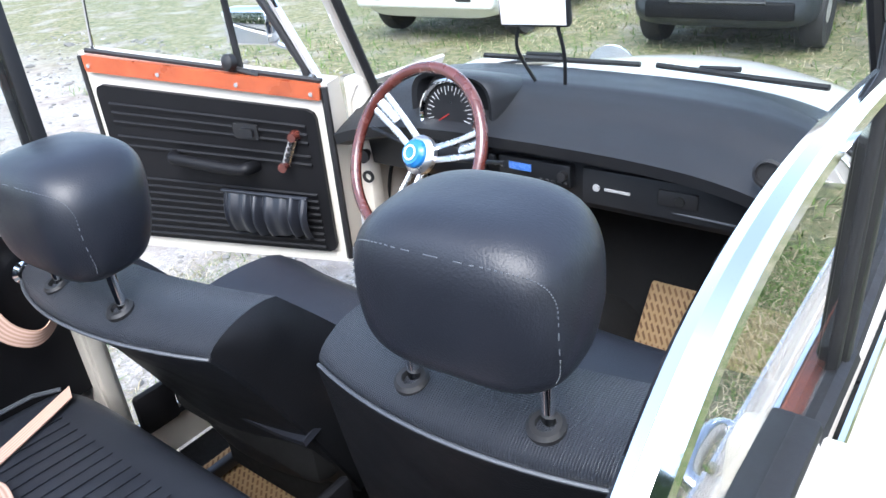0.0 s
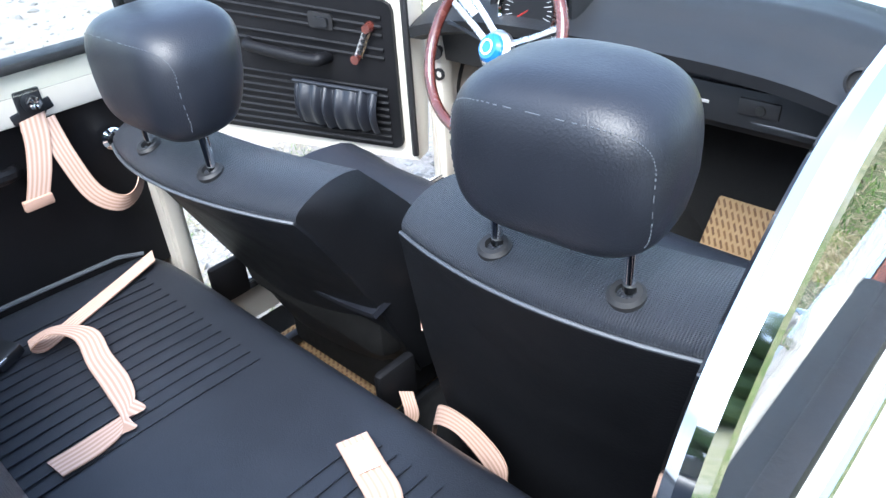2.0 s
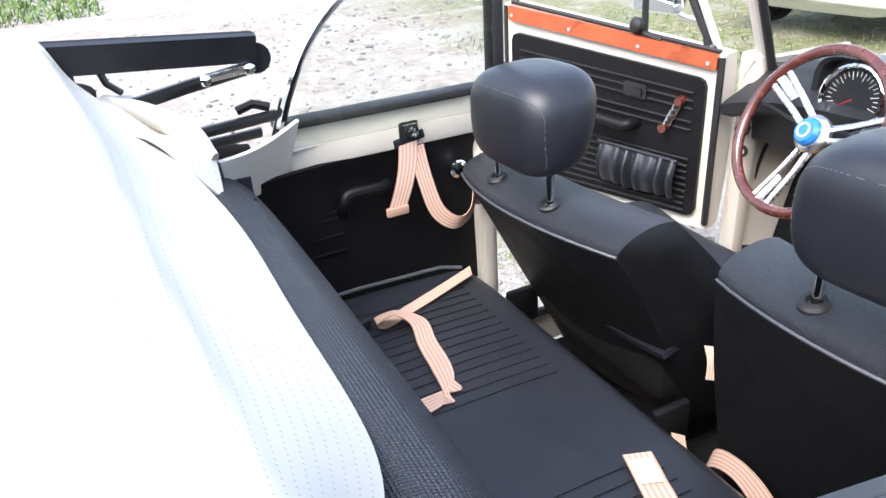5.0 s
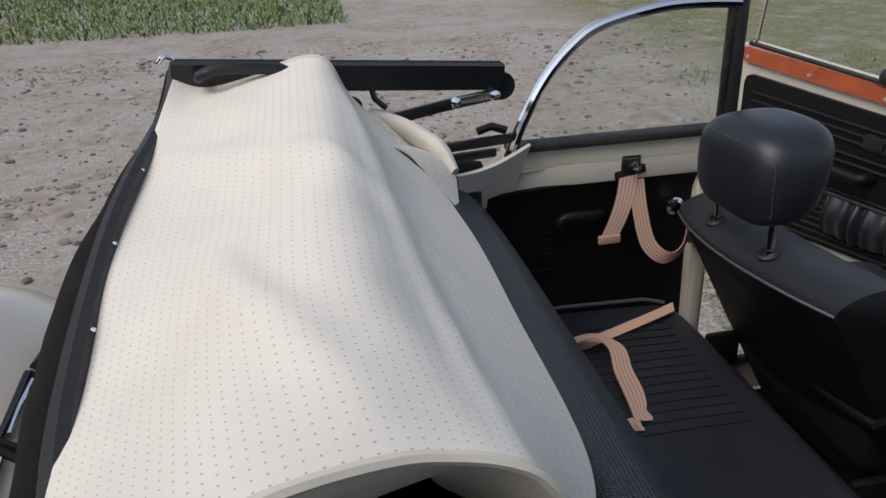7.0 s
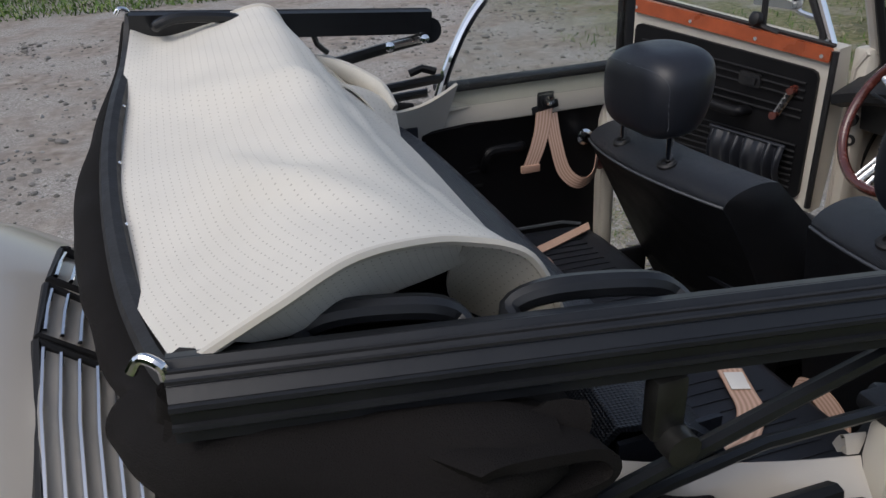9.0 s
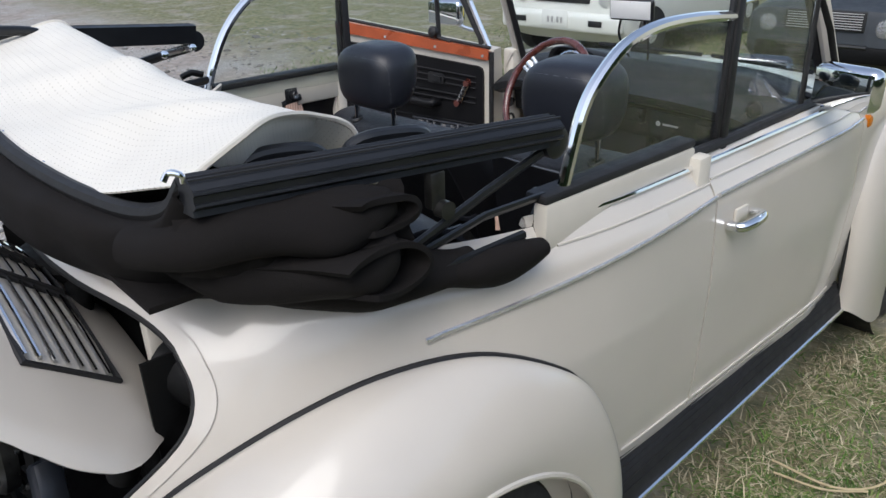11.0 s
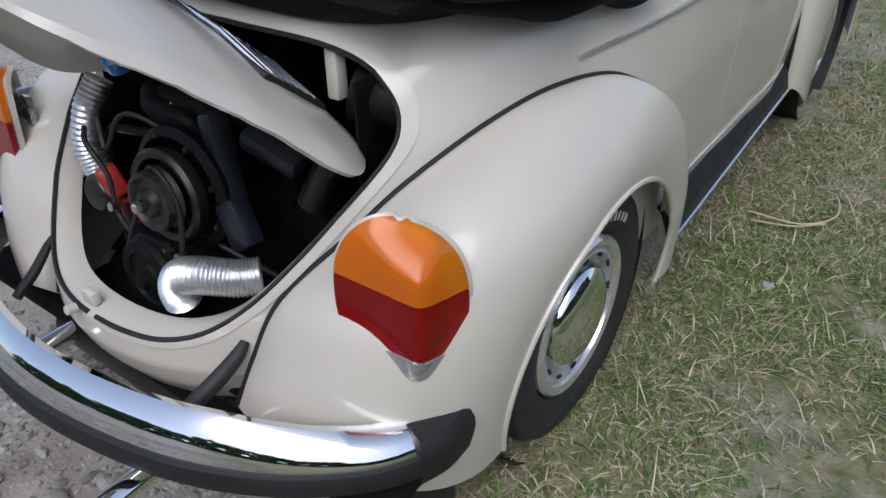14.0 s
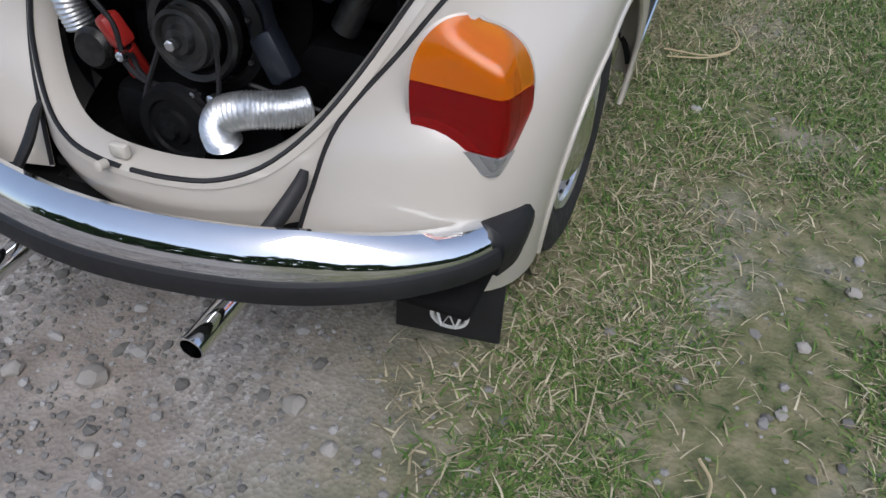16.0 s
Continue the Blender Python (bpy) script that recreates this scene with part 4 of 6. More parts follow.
mir = part("rear_view_mirror", box((-.140, 1.66, 1.195), (.165, .025, .075), .03, rot=(8, 0, 10), seg=4), SATIN, ws, "rear-view mirror on two slim black stays")
# plain white glass: the pale reflection is put into its colour
part("mirror_glass", box((-.137, 1.645, 1.195), (.15, .004, .062), .002, rot=(8, 0, 10)), WHITEP, mir)
for s in (-1, 1):
    part("mirror_stay", tube([(-.14 + s * .05, 1.67, 1.16), (-.14 + s * .06, 1.68, 1.10), (-.14 + s * .04, 1.72, 1.02)], .0045, 8, n=10), SATIN, mir)
# door mirrors
for s in (1, -1):
    q = box((.745, 1.30, 1.11), (.17, .06, .11), .03, rot=(0, 0, -12), seg=4)
    dm = part("door_mirror", flip(q) if s < 0 else q, CHROME, car, "chrome door mirror")
    if s < 0:
        dm.location = (-.335, .34, .01)
    q = box((.743, 1.268, 1.11), (.15, .004, .09), .002, rot=(0, 0, -12))
    part("mirror_glass", flip(q) if s < 0 else q, MIRROR, dm)
    q = tube([(.665, 1.38, 1.03), (.70, 1.34, 1.05), (.74, 1.315, 1.09)], .009, 8, n=8)
    part("mirror_arm", flip(q) if s < 0 else q, CHROME, dm)


# ---- doors ----
def fit_door(parent, P, winder):
    """Inner furniture of a door; P maps (along from the hinge, out of the panel, up) to the world."""
    part("door_inner_skin", loft(bmesh.new(), [[P(a, 0, z) for a in np.linspace(-.02, .93, 8)] for z in np.linspace(.335, 1.02, 8)], False, False), CREAM_IN, parent)

    def slab(a0, a1, z0, z1, d0, d1, name, material, under, label="", cut=.03):
        rows = []
        prof = [(a0 + cut, z0), (a1 - cut, z0), (a1 - cut * .3, z0 + cut * .3), (a1, z0 + cut), (a1, z1 - cut), (a1 - cut * .3, z1 - cut * .3), (a1 - cut, z1), (a0 + cut, z1), (a0 + cut * .3, z1 - cut * .3), (a0, z1 - cut), (a0, z0 + cut), (a0 + cut * .3, z0 + cut * .3)]
        rows = [[P(a, d, z) for a, z in prof] for d in (d0, d1)]
        return part(name, loft(bmesh.new(), rows, True, True), material, under, label)
    panel = slab(.03, .885, .385, .925, .002, .016, "door_panel", TRIM, parent, "ribbed black vinyl door panel")
    for k, z in enumerate((.865, .835, .805, .755, .725)):
        part("rib", tube([P(.07, .017, z), P(.84, .017, z)], .006, 6), TRIM, panel)
    for k in range(9):
        z = .61 - k * .026
        part("rib", tube([P(.07, .017, z), P(.84, .017, z)], .006, 6), TRIM, panel)
    cap = slab(.0, .90, .965, 1.018, -.004, .018, "door_cap", CAPWOOD, parent, "orange varnished wood door capping", .008)
    for a in (.03, .30, .60, .88):
        part("cap_screw", tube([P(a, .018, .985), P(a, .022, .985)], .006, 10), CHROME, cap)
    hd = slab(.25, .345, .80, .855, .014, .026, "latch_plate", RUBBER, parent, "", .012)
    slab(.265, .315, .812, .842, .026, .036, "latch_lever", SATIN, hd, "", .008)
    part("pull_handle", tube([P(.29, .015, .70), P(.30, .05, .705), P(.34, .058, .70), P(.56, .055, .712), P(.60, .045, .715), P(.61, .015, .715)], [.016, .019, .018, .017, .016, .014], 12, n=24), TRIM, parent)
    if winder:
        part("window_winder", merged(tube([P(.113, .03, .832), P(.159, .034, .725)], .0115, 10, flat=.35)), ALU, parent, "drilled aluminium window winder with wooden knobs")
        for f in (.22, .42, .62, .82):
            a, z = .113 + .046 * f, .832 - .107 * f
            part("winder_hole", tube([P(a, .030, z), P(a, .0395, z)], .006, 12), RUBBER, parent)
        part("winder_knob", tube([P(.159, .03, .725), P(.159, .058, .725)], [.010, .013], 12), MAHOG, parent)
        part("winder_knob", tube([P(.113, .015, .832), P(.113, .045, .832)], [.016, .012], 12), MAHOG, parent)
    # gathered map pocket

    def pocket(u, v):
        a = .105 + .33 * u
        w = math.sin(u * 44) * (.008 + .006 * math.sin(u * 13)) * (1 - .55 * abs(v - .45))
        return P(a, .03 + .022 * math.sin(v * 3.0) + w, .60 - .15 * v + .004 * math.sin(u * 9))
    part("map_pocket", sheet(pocket, 90, 10, .003), VINYL, parent, "gathered black vinyl map pocket")
    part("pocket_band", tube([P(.10, .035, .603), P(.44, .035, .606)], .006, 8), VINYL, parent)


# the left door stands open
ang = radians(20.2)
ldoor = thing("open_door", "", "")
ldoor.parent = car
along_v, out_v = Vector((-math.cos(ang), -math.sin(ang), 0)), Vector((math.sin(ang), -math.cos(ang), 0))


def PL(a, d, z):
    b = a * .80
    h = 1.0 + (z - 1.0) * .77
    return Vector((-.705, 1.525, 0)) + along_v * b + out_v * d + Vector((0, 0, h + .12 * b * max(0, min(1.2, (h - .45) / .55))))


def door_shell(P, parent, depth):
    part("door_outer_skin", loft(bmesh.new(), [[P(a, -depth - .03 * math.sin((z - .335) / .685 * 3.0), z) for a in np.linspace(-.02, .93, 8)] for z in np.linspace(.335, 1.02, 12)], False, False), CREAM, parent)
    for a in (-.02, .93):
        part("door_edge", loft(bmesh.new(), [[P(a, -d, z) for d in np.linspace(0, depth + .03 * math.sin((z - .335) / .685 * 3.0), 4)] for z in np.linspace(.335, 1.02, 12)], False, False), CREAM_IN, parent)
    for z in (.335, 1.02):
        part("door_edge", loft(bmesh.new(), [[P(a, -d, z) for d in np.linspace(0, depth, 4)] for a in np.linspace(-.02, .93, 6)], False, False), CREAM_IN, parent)


door_shell(PL, ldoor, .07)
fit_door(ldoor, PL, True)
part("weatherstrip", tube([PL(.925, .004, z) for z in np.linspace(.35, 1.01, 6)], .007, 6), RUBBER, ldoor)
part("weatherstrip", tube([PL(-.012, .006, z) for z in np.linspace(.36, 1.01, 6)], .010, 6), RUBBER, ldoor)
part("window_seal", tube([PL(.0, -.005, 1.026), PL(.90, -.005, 1.026)], .008, 6), RUBBER, ldoor)
vent = part("vent_frame", tube([PL(.06, -.02, 1.03), PL(.065, -.02, 1.06), PL(.10, -.02, 1.12), PL(.17, -.02, 1.25), PL(.25, -.02, 1.38), PL(.30, -.02, 1.40), PL(.315, -.02, 1.36), PL(.302, -.02, 1.03)], .010, 8), RUBBER, ldoor)
part("vent_chrome", tube([PL(.02, -.025, 1.02), PL(.07, -.025, 1.12), PL(.14, -.025, 1.26), PL(.22, -.025, 1.41)], .012, 8), CHROME, ldoor)
part("glass_edge", tube([PL(.885, -.02, 1.02), PL(.86, -.02, 1.20), PL(.80, -.02, 1.36), PL(.66, -.02, 1.42), PL(.32, -.02, 1.43)], .006, 8), CHROME, ldoor)
part("vent_catch", merged(lathe([(.022, -.006), (.022, .012), (.012, .02), (0, .021)], PL(.312, .01, 1.055), (0, -1, .2), 16), tube([PL(.30, .0, 1.03), PL(.22, .0, 1.02)], .009, 8)), RUBBER, ldoor)
left_pane = loft(bmesh.new(), [[PL(a, -.02, z) for a in np.linspace(.31, .87 - .10 * max(0, z - 1.2), 4)] for z in np.linspace(1.02, 1.42, 4)], False, False)
bmesh.ops.recalc_face_normals(left_pane, faces=left_pane.faces)
bmesh.ops.solidify(left_pane, geom=left_pane.faces[:], thickness=.004)
pg = part("door_glass", left_pane, GLASS, ldoor)
pg.visible_shadow = False
part("hinge_post", box((-.685, 1.635, .66), (.06, .05, .70), .012), CREAM_IN, car)
part("door_check", lathe([(.012, 0), (.012, .02), (.02, .022), (.02, .032), (0, .034)], (-.660, 1.612, .802), (.3, -1, 0), 14), RUBBER, car)
part("door_switch", merged(lathe([(.018, 0), (.018, .006), (.010, .006), (.01, .0)], (-.665, 1.612, .731), (.2, -1, 0), 16)), RUBBER, car)
part("hinge_post", box((.60, 1.66, .66), (.06, .05, .70), .012), CREAM_IN, car)

# the right door is shut
rdoor = thing("shut_door", "", "")
rdoor.parent = car
part("door_outer_skin", side_panel(.779, 1.598, .415, 1.02, 20, 24), CREAM, rdoor)
part("door_ledge", sheet(lambda u, v: Vector((hull(.779 + .82 * u, 1.02) - .002 - .035 * v, .779 + .82 * u, 1.02 + .015 * math.sin(v * 3.14))), 10, 5, .01), CREAM, rdoor)
part("trim_strip", tube([(hull(y, .96) + .004, y, .959 + .008 * (y - .785)) for y in np.linspace(.785, 1.59, 14)], .0075, 8, flat=.7), SILVER, rdoor)


def PR(a, d, z):
    return Vector((.632 - d, 1.60 - a * .9, z))


fit_door(rdoor, PR, False)
dh = part("door_handle", merged(tube([(.722, .83, .878), (.752, .835, .882), (.76, .88, .886), (.752, .925, .886), (.724, .93, .882)], [.012, .012, .013, .012, .012], 12, n=20)), CHROME, rdoor, "chrome door handle")
part("handle_scutcheon", box((.722, .88, .893), (.008, .055, .035), .012), CREAM_IN, dh)

# quarter and door windows, right side raised
ARC = [(.330, 1.045), (.357, 1.135), (.386, 1.212), (.430, 1.262), (.500, 1.306), (.60, 1.326), (.733, 1.326), (.875, 1.315)]
ARC_LEFT = [(.270, 1.06), (.300, 1.135), (.348, 1.222), (.408, 1.287), (.468, 1.322), (.587, 1.347), (.68, 1.350), (.765, 1.345)]


def pane_of(bm):
    """Gives a sheet of glass its thickness."""
    bmesh.ops.recalc_face_normals(bm, faces=bm.faces)
    bmesh.ops.solidify(bm, geom=bm.faces[:], thickness=.004)
    return bm


def win(s, arc_pts, wx, post):
    def put(b):
        return flip(b) if s < 0 else b
    w = part("quarter_window_frame", put(tube([(wx, y, z) for y, z in arc_pts], .012, 10, n=40)), CHROME, car, "chrome quarter window frame")
    fan = bmesh.new()
    arc = spl([(wx, y, z) for y, z in arc_pts], 24)
    loft(fan, [[Vector((wx, p.y, 1.03 + (p.z - 1.03) * f)) for f in np.linspace(0, 1, 6)] for p in arc], False, False)
    g = part("pane", put(pane_of(fan)), GLASS, w)
    g.visible_shadow = False
    part("window_post", put(merged(box((wx + .003, post, 1.19), (.022, .028, .35), .006), box((wx + .003, post - .023, 1.19), (.012, .014, .35), .004))), RUBBER, w)
    part("belt_seal", put(merged(tube([(.652, .34, 1.048), (.654, .90, 1.046)], .012, 8))), RUBBER, w)


win(1, ARC, .645, .885)
win(-1, ARC_LEFT, .617, .772)
dg = thing("door_window", "", "")
dg.parent = car
g = part("pane", pane_of(loft(bmesh.new(), [[Vector((.645 - .03 * (y - .9), y, z)) for z in np.linspace(1.03, 1.34 - .08 * max(0, y - 1.15), 5)] for y in np.linspace(.905, 1.30, 8)], False, False)), GLASS, dg)
g.visible_shadow = False
part("glass_edge", tube([(.645, .905, 1.34), (.637, 1.15, 1.345), (.633, 1.30, 1.33)], .005, 8), CHROME, dg)
part("vent_frame", tube([(.633, 1.31, 1.03), (.632, 1.31, 1.33), (.62, 1.45, 1.22), (.61, 1.60, 1.05)], .009, 8), RUBBER, dg)
part("belt_seal", merged(tube([(.652, .905, 1.044), (.634, 1.58, 1.040)], .011, 8), tube([(.632, .905, 1.038), (.612, 1.58, 1.034)], .009, 8)), RUBBER, dg)


# ---- folded top ----
top = thing("folded_top", "", "")
top.parent = car


def crease(p, k=1.0):
    """Small soft unevenness of cloth."""
    return Vector((noise.noise(p * 9), noise.noise(p * 9 + Vector((7, 3, 1))), noise.noise(p * 9 + Vector((2, 9, 5))))) * .008 * k


# the front bow of the roof now lies at the rear, ends at the two side rails
BOW = [(-.535, -.365, 1.312), (-.455, -.384, 1.245), (-.23, -.400, 1.215), (-.07, -.404, 1.195), (.07, -.399, 1.176), (.20, -.387, 1.166), (.32, -.370, 1.160), (.43, -.345, 1.158), (.51, -.322, 1.176), (.555, -.312, 1.222)]
bow = spl(BOW, 48)


def skirt(u, v):
    """Cloth from the bow, bulging out behind, down to the body."""
    p0 = bow[min(48, round(u * 48))]
    e = spl([(-.545, .0, 1.0), (-.50, -.15, 1.0), (-.40, -.29, 1.02), (-.22, -.36, 1.03), (.04, -.375, 1.012), (.19, -.345, .995), (.32, -.30, .985), (.42, -.23, .985), (.485, -.12, .99), (.545, .0, 1.0)], 48)[min(48, round(u * 48))]
    o = Vector((p0.x * .5, -1, 0)).normalized()
    p1 = p0 + o * .075 + Vector((0, 0, .004))
    p2 = e + o * .075 + Vector((.05 * (1 if e.x > 0 else -1) * abs(e.x) / .6, 0, .05))
    a = 1 - v
    q = p0 * a ** 3 + p1 * 3 * a * a * v + p2 * 3 * a * v * v + e * v ** 3
    return q + crease(q, 1.2 * math.sin(v * 3.14))


part("rear_skirt", sheet(skirt, 48, 24, .006), FABRIC, top, "black canvas skirt of the folded top", smooth=60)
part("bow_edge", tube([p + Vector((0, .012, .008)) for p in bow], .014, 8), RUBBER, top)
for k in range(4, 46, 7):
    part("bow_rivet", lathe([(.0028, 0), (.002, .002), (0, .0022)], bow[k] + Vector((0, .026, .016)), (0, .7, .7), 8), CHROME, top)


LINING = (
    [(-.535, -.353, 1.318), (-.567, -.30, 1.293), (-.537, -.21, 1.298), (-.512, -.105, 1.316), (-.508, -.055, 1.235), (-.49, .06, 1.115)],
    [(-.27, -.386, 1.222), (-.275, -.31, 1.243), (-.27, -.21, 1.280), (-.262, -.10, 1.288), (-.25, .0, 1.165), (-.235, .105, 1.066)],
    [(.01, -.390, 1.190), (.012, -.31, 1.208), (.015, -.21, 1.246), (.02, -.10, 1.266), (.03, .0, 1.160), (.04, .105, 1.062)],
    [(.28, -.364, 1.168), (.295, -.285, 1.203), (.30, -.20, 1.250), (.30, -.10, 1.266), (.30, .0, 1.175), (.30, .10, 1.062)],
    [(.558, -.305, 1.228), (.574, -.232, 1.272), (.552, -.165, 1.287), (.521, -.083, 1.268), (.512, -.012, 1.232), (.50, .035, 1.130)],
)


def through_points(pts, f):
    """A point of the smooth curve through pts, f from 0 to 1."""
    p = [2 * pts[0] - pts[1]] + pts + [2 * pts[-1] - pts[-2]]
    g = f * (len(pts) - 1)
    k = min(int(g), len(pts) - 2)
    t = g - k
    a, b, c, d = p[k:k + 4]
    return 0.5 * (2 * b + (c - a) * t + (2 * a - 5 * b + 4 * c - d) * t * t + (3 * b - a - 3 * c + d) * t ** 3)


LINING = [[Vector(q) for q in row] for row in LINING]


def liner(u, v):
    """The cream headlining, spread over the folded frame; u from left to right, v from the bow to the backrest."""
    p = through_points([through_points(row, v) for row in LINING], u)
    bulk = math.sin(3.14 * v) * min(1, 4 * (1 - u)) * min(1, 5 * u)
    p.z += .013 * math.exp(-((v - .72 - .13 * (u - .5)) / .022) ** 2) * min(1, 5 * u * (1.02 - u))
    p.z += .014 * math.exp(-((v - .42 - .62 * (u - .74)) / .05) ** 2) * math.exp(-((u - .74) / .16) ** 2)
    p.z -= .016 * math.exp(-((u - .40) / .16) ** 2) * math.exp(-((v - .33) / .16) ** 2)
    p.z += .010 * math.exp(-((u - .22 - .35 * v) / .035) ** 2) * bulk
    p.z += .007 * noise.noise(Vector((u * 7, v * 4, 3))) * bulk + .004 * noise.noise(Vector((u * 18, v * 9, 8))) * bulk
    return p


lin = part("headlining", sheet(liner, 48, 40, .003, 1.1, .55), LINER, top, "perforated cream headlining spread over the folded frame", smooth=60)
part("hem", tube([liner(1, v) for v in np.linspace(0, 1, 40)], .0045, 6), CREAM_IN, lin)
part("hem", tube([liner(0, v) for v in np.linspace(0, 1, 40)], .0045, 6), CREAM_IN, lin)
# the lining turned under at the right side, open like a sleeve


def under(u, v):
    a = liner(1, .10 + .58 * v)
    k = math.sin(3.14 * v) ** .6
    return a + Vector((-.004 - .045 * u * k, .025 * u * k, -.004 - .062 * k * u ** .8))


part("lining_fold", sheet(under, 12, 24, .003, .2, .4), LINER, lin)


def tuck(u, v):
    a = liner(1, .62 + .36 * v)
    k = math.sin(3.14 * min(1, v * 1.1)) ** .7
    return a + Vector((-.003 - .09 * u * k, -.03 * u * k, -.004 - .09 * k * u))


part("lining_tuck", sheet(tuck, 10, 16, .003, .2, .2), LINER, lin)
# bulge of lining over the left rear corner
part("lining_corner", sheet(lambda u, v: Vector((-.60 + .17 * u + .02 * v, -.03 + .17 * v - .02 * u, 1.185 - .105 * v - .02 * u + .022 * math.sin(u * 6 + v * 5) + .02 * math.sin(v * 3.14))), 18, 16, .004, .2, .2), LINER, lin)
part("lining_pleat", tube([(-.575, -.02, 1.195), (-.55, .04, 1.165), (-.51, .10, 1.125), (-.47, .125, 1.09)], [.012, .026, .03, .014], 12, n=20, flat=.6), LINER, lin)


def corner_flap(u, v):
    """A stiff cream flap that rises forwards to a point."""
    a = Vector((-.50, .13, 1.075)).lerp(Vector((-.603, .309, 1.092)), u)
    b = Vector((-.57, .15, .95)).lerp(Vector((-.640, .275, .962)), u)
    return a.lerp(b, v) + Vector((-.012 * math.sin(u * 3.14), 0, -.016 * math.sin(u * 3.14) * (1 - v)))


part("lining_flap", sheet(corner_flap, 12, 8, .008), CREAM_IN, top, "cream corner flap")
part("dark_filling", sheet(lambda u, v: Vector((-.52 + 1.02 * u, -.36 + .40 * v, 1.05)), 6, 6, .01), FABRIC, top)

# side rails with ribbed seals


def rail(a, b, s):
    a, b = Vector(a), Vector(b)
    d = (b - a).normalized()
    side = Vector((s, 0, 0))
    up = side.cross(d)
    up = up if up.z > 0 else -up
    prof = [(-.025, .022), (-.010, .026), (-.006, .021), (.004, .023), (.010, .018), (.014, .020), (.022, .012), (.022, -.012), (.016, -.016), (.018, -.024), (-.02, -.026)]
    r = part("side_rail", loft(bmesh.new(), [[p + side * x + up * z for x, z in prof] for p in (a, a.lerp(b, .5), b)], True, True), SATIN, top, "black ribbed side rail", smooth=25)
    part("rail_pivot", lathe([(.028, -.012), (.028, .012), (.02, .016), (0, .016)], b - up * .02, side, 20), SATIN, r)
    hk = part("catch_hook", tube([a + up * .018, a + up * .028 - d * .002, a + up * .032 - d * .014 - side * .006, a + up * .022 - d * .022 - side * .006], .0042, 10, n=12), CHROME, r, "chrome catch hook")
    for f0, f1 in ((.16, .36), (.43, .66)) if s > 0 else ((.08, .34),):
        p0, p1 = a.lerp(b, f0) - side * .055, a.lerp(b, f1) - side * .05
        part("lock_handle", tube([p0 + side * .03 - up * .0, p0 + up * .008, p0.lerp(p1, .25) + up * .022, p0.lerp(p1, .8) + up * .020, p1 + up * .006, p1 + side * .03], [.008, .010, .011, .011, .010, .008], 10, n=20), SATIN, r)
    for g in (-.012, .002, .014):
        part("rail_groove", tube([a + side * g + up * .0235, b + side * g + up * .0235], .0022, 5), RUBBER, r)
    for g in (-.008, .008):
        part("rail_groove", tube([a + side * .0225 + up * g, b + side * .0225 + up * g], .0035, 6), SATIN, r)
    return r


rail((.578, -.312, 1.220), (.655, .292, 1.195), 1)
rail((-.515, -.36, 1.305), (-.60, .25, 1.240), -1)
# right hinge linkage
for pts, r, f in (([(.648, .300, 1.165), (.645, .14, 1.120), (.635, -.03, 1.06)], .016, .5), ([(.640, .285, 1.075), (.635, .15, 1.075), (.63, .02, 1.05)], .013, .5), ([(.672, .20, 1.035), (.665, .10, 1.03), (.655, -.02, 1.022)], .017, .55)):
    part("hinge_arm", tube(pts, r, 8, flat=f), SATIN, top)
part("strut_pivot", merged(box((.635, .045, 1.15), (.02, .03, .06), .005), lathe([(.015, 0), (.015, .02), (0, .022)], (.64, .05, 1.12), (1, 0, 0), 12)), ENGMET, top)
part("hinge_mount", box((.632, .325, 1.062), (.05, .075, .02), .008, rot=(-20, 0, 0)), SATIN, top)
part("hinge_bracket", box((.630, .295, 1.03), (.03, .03, .085), .01, rot=(-30, 0, 0)), SATIN, top)
# left hinge linkage
for pts, r, f in (([(-.596, .245, 1.205), (-.585, .12, 1.190), (-.565, -.06, 1.165)], .018, .5), ([(-.60, .27, 1.108), (-.595, .12, 1.10), (-.58, -.06, 1.10)], .015, .6), ([(-.615, .24, 1.075), (-.61, .10, 1.07), (-.60, -.05, 1.07)], .014, .6)):
    part("hinge_arm", tube(pts, r, 8, flat=f), SATIN, top)
part("pivot_plate", tube([(-.578, .15, 1.198), (-.582, .23, 1.206)], .012, 10, flat=.4), ALU, top, "bright pivot link")
for y in (.15, .23):
    part("pivot_bolt", lathe([(.011, 0), (.010, .008), (0, .010)], (-.574, y, 1.198 + (y - .15) * .1), (1, 0, .2), 12), CHROME, top)
part("spring_clip", tube([(-.555, -.02, 1.262), (-.55, -.01, 1.225), (-.555, .01, 1.205)], .006, 8), ENGMET, top)
part("cable_end", tube([(-.60, .26, 1.125), (-.605, .23, 1.135), (-.61, .20, 1.125)], .012, 8, flat=.6), RUBBER, top)


# folds of canvas below the rails
def roll(pts, radii, flat, label=""):
    bm = tube(pts, radii, 20, n=36, flat=flat)
    for v in bm.verts:
        v.co += crease(v.co, 1.5) + Vector((0, 0, .006 * math.sin(v.co.y * 34 + v.co.z * 20)))
    return bm


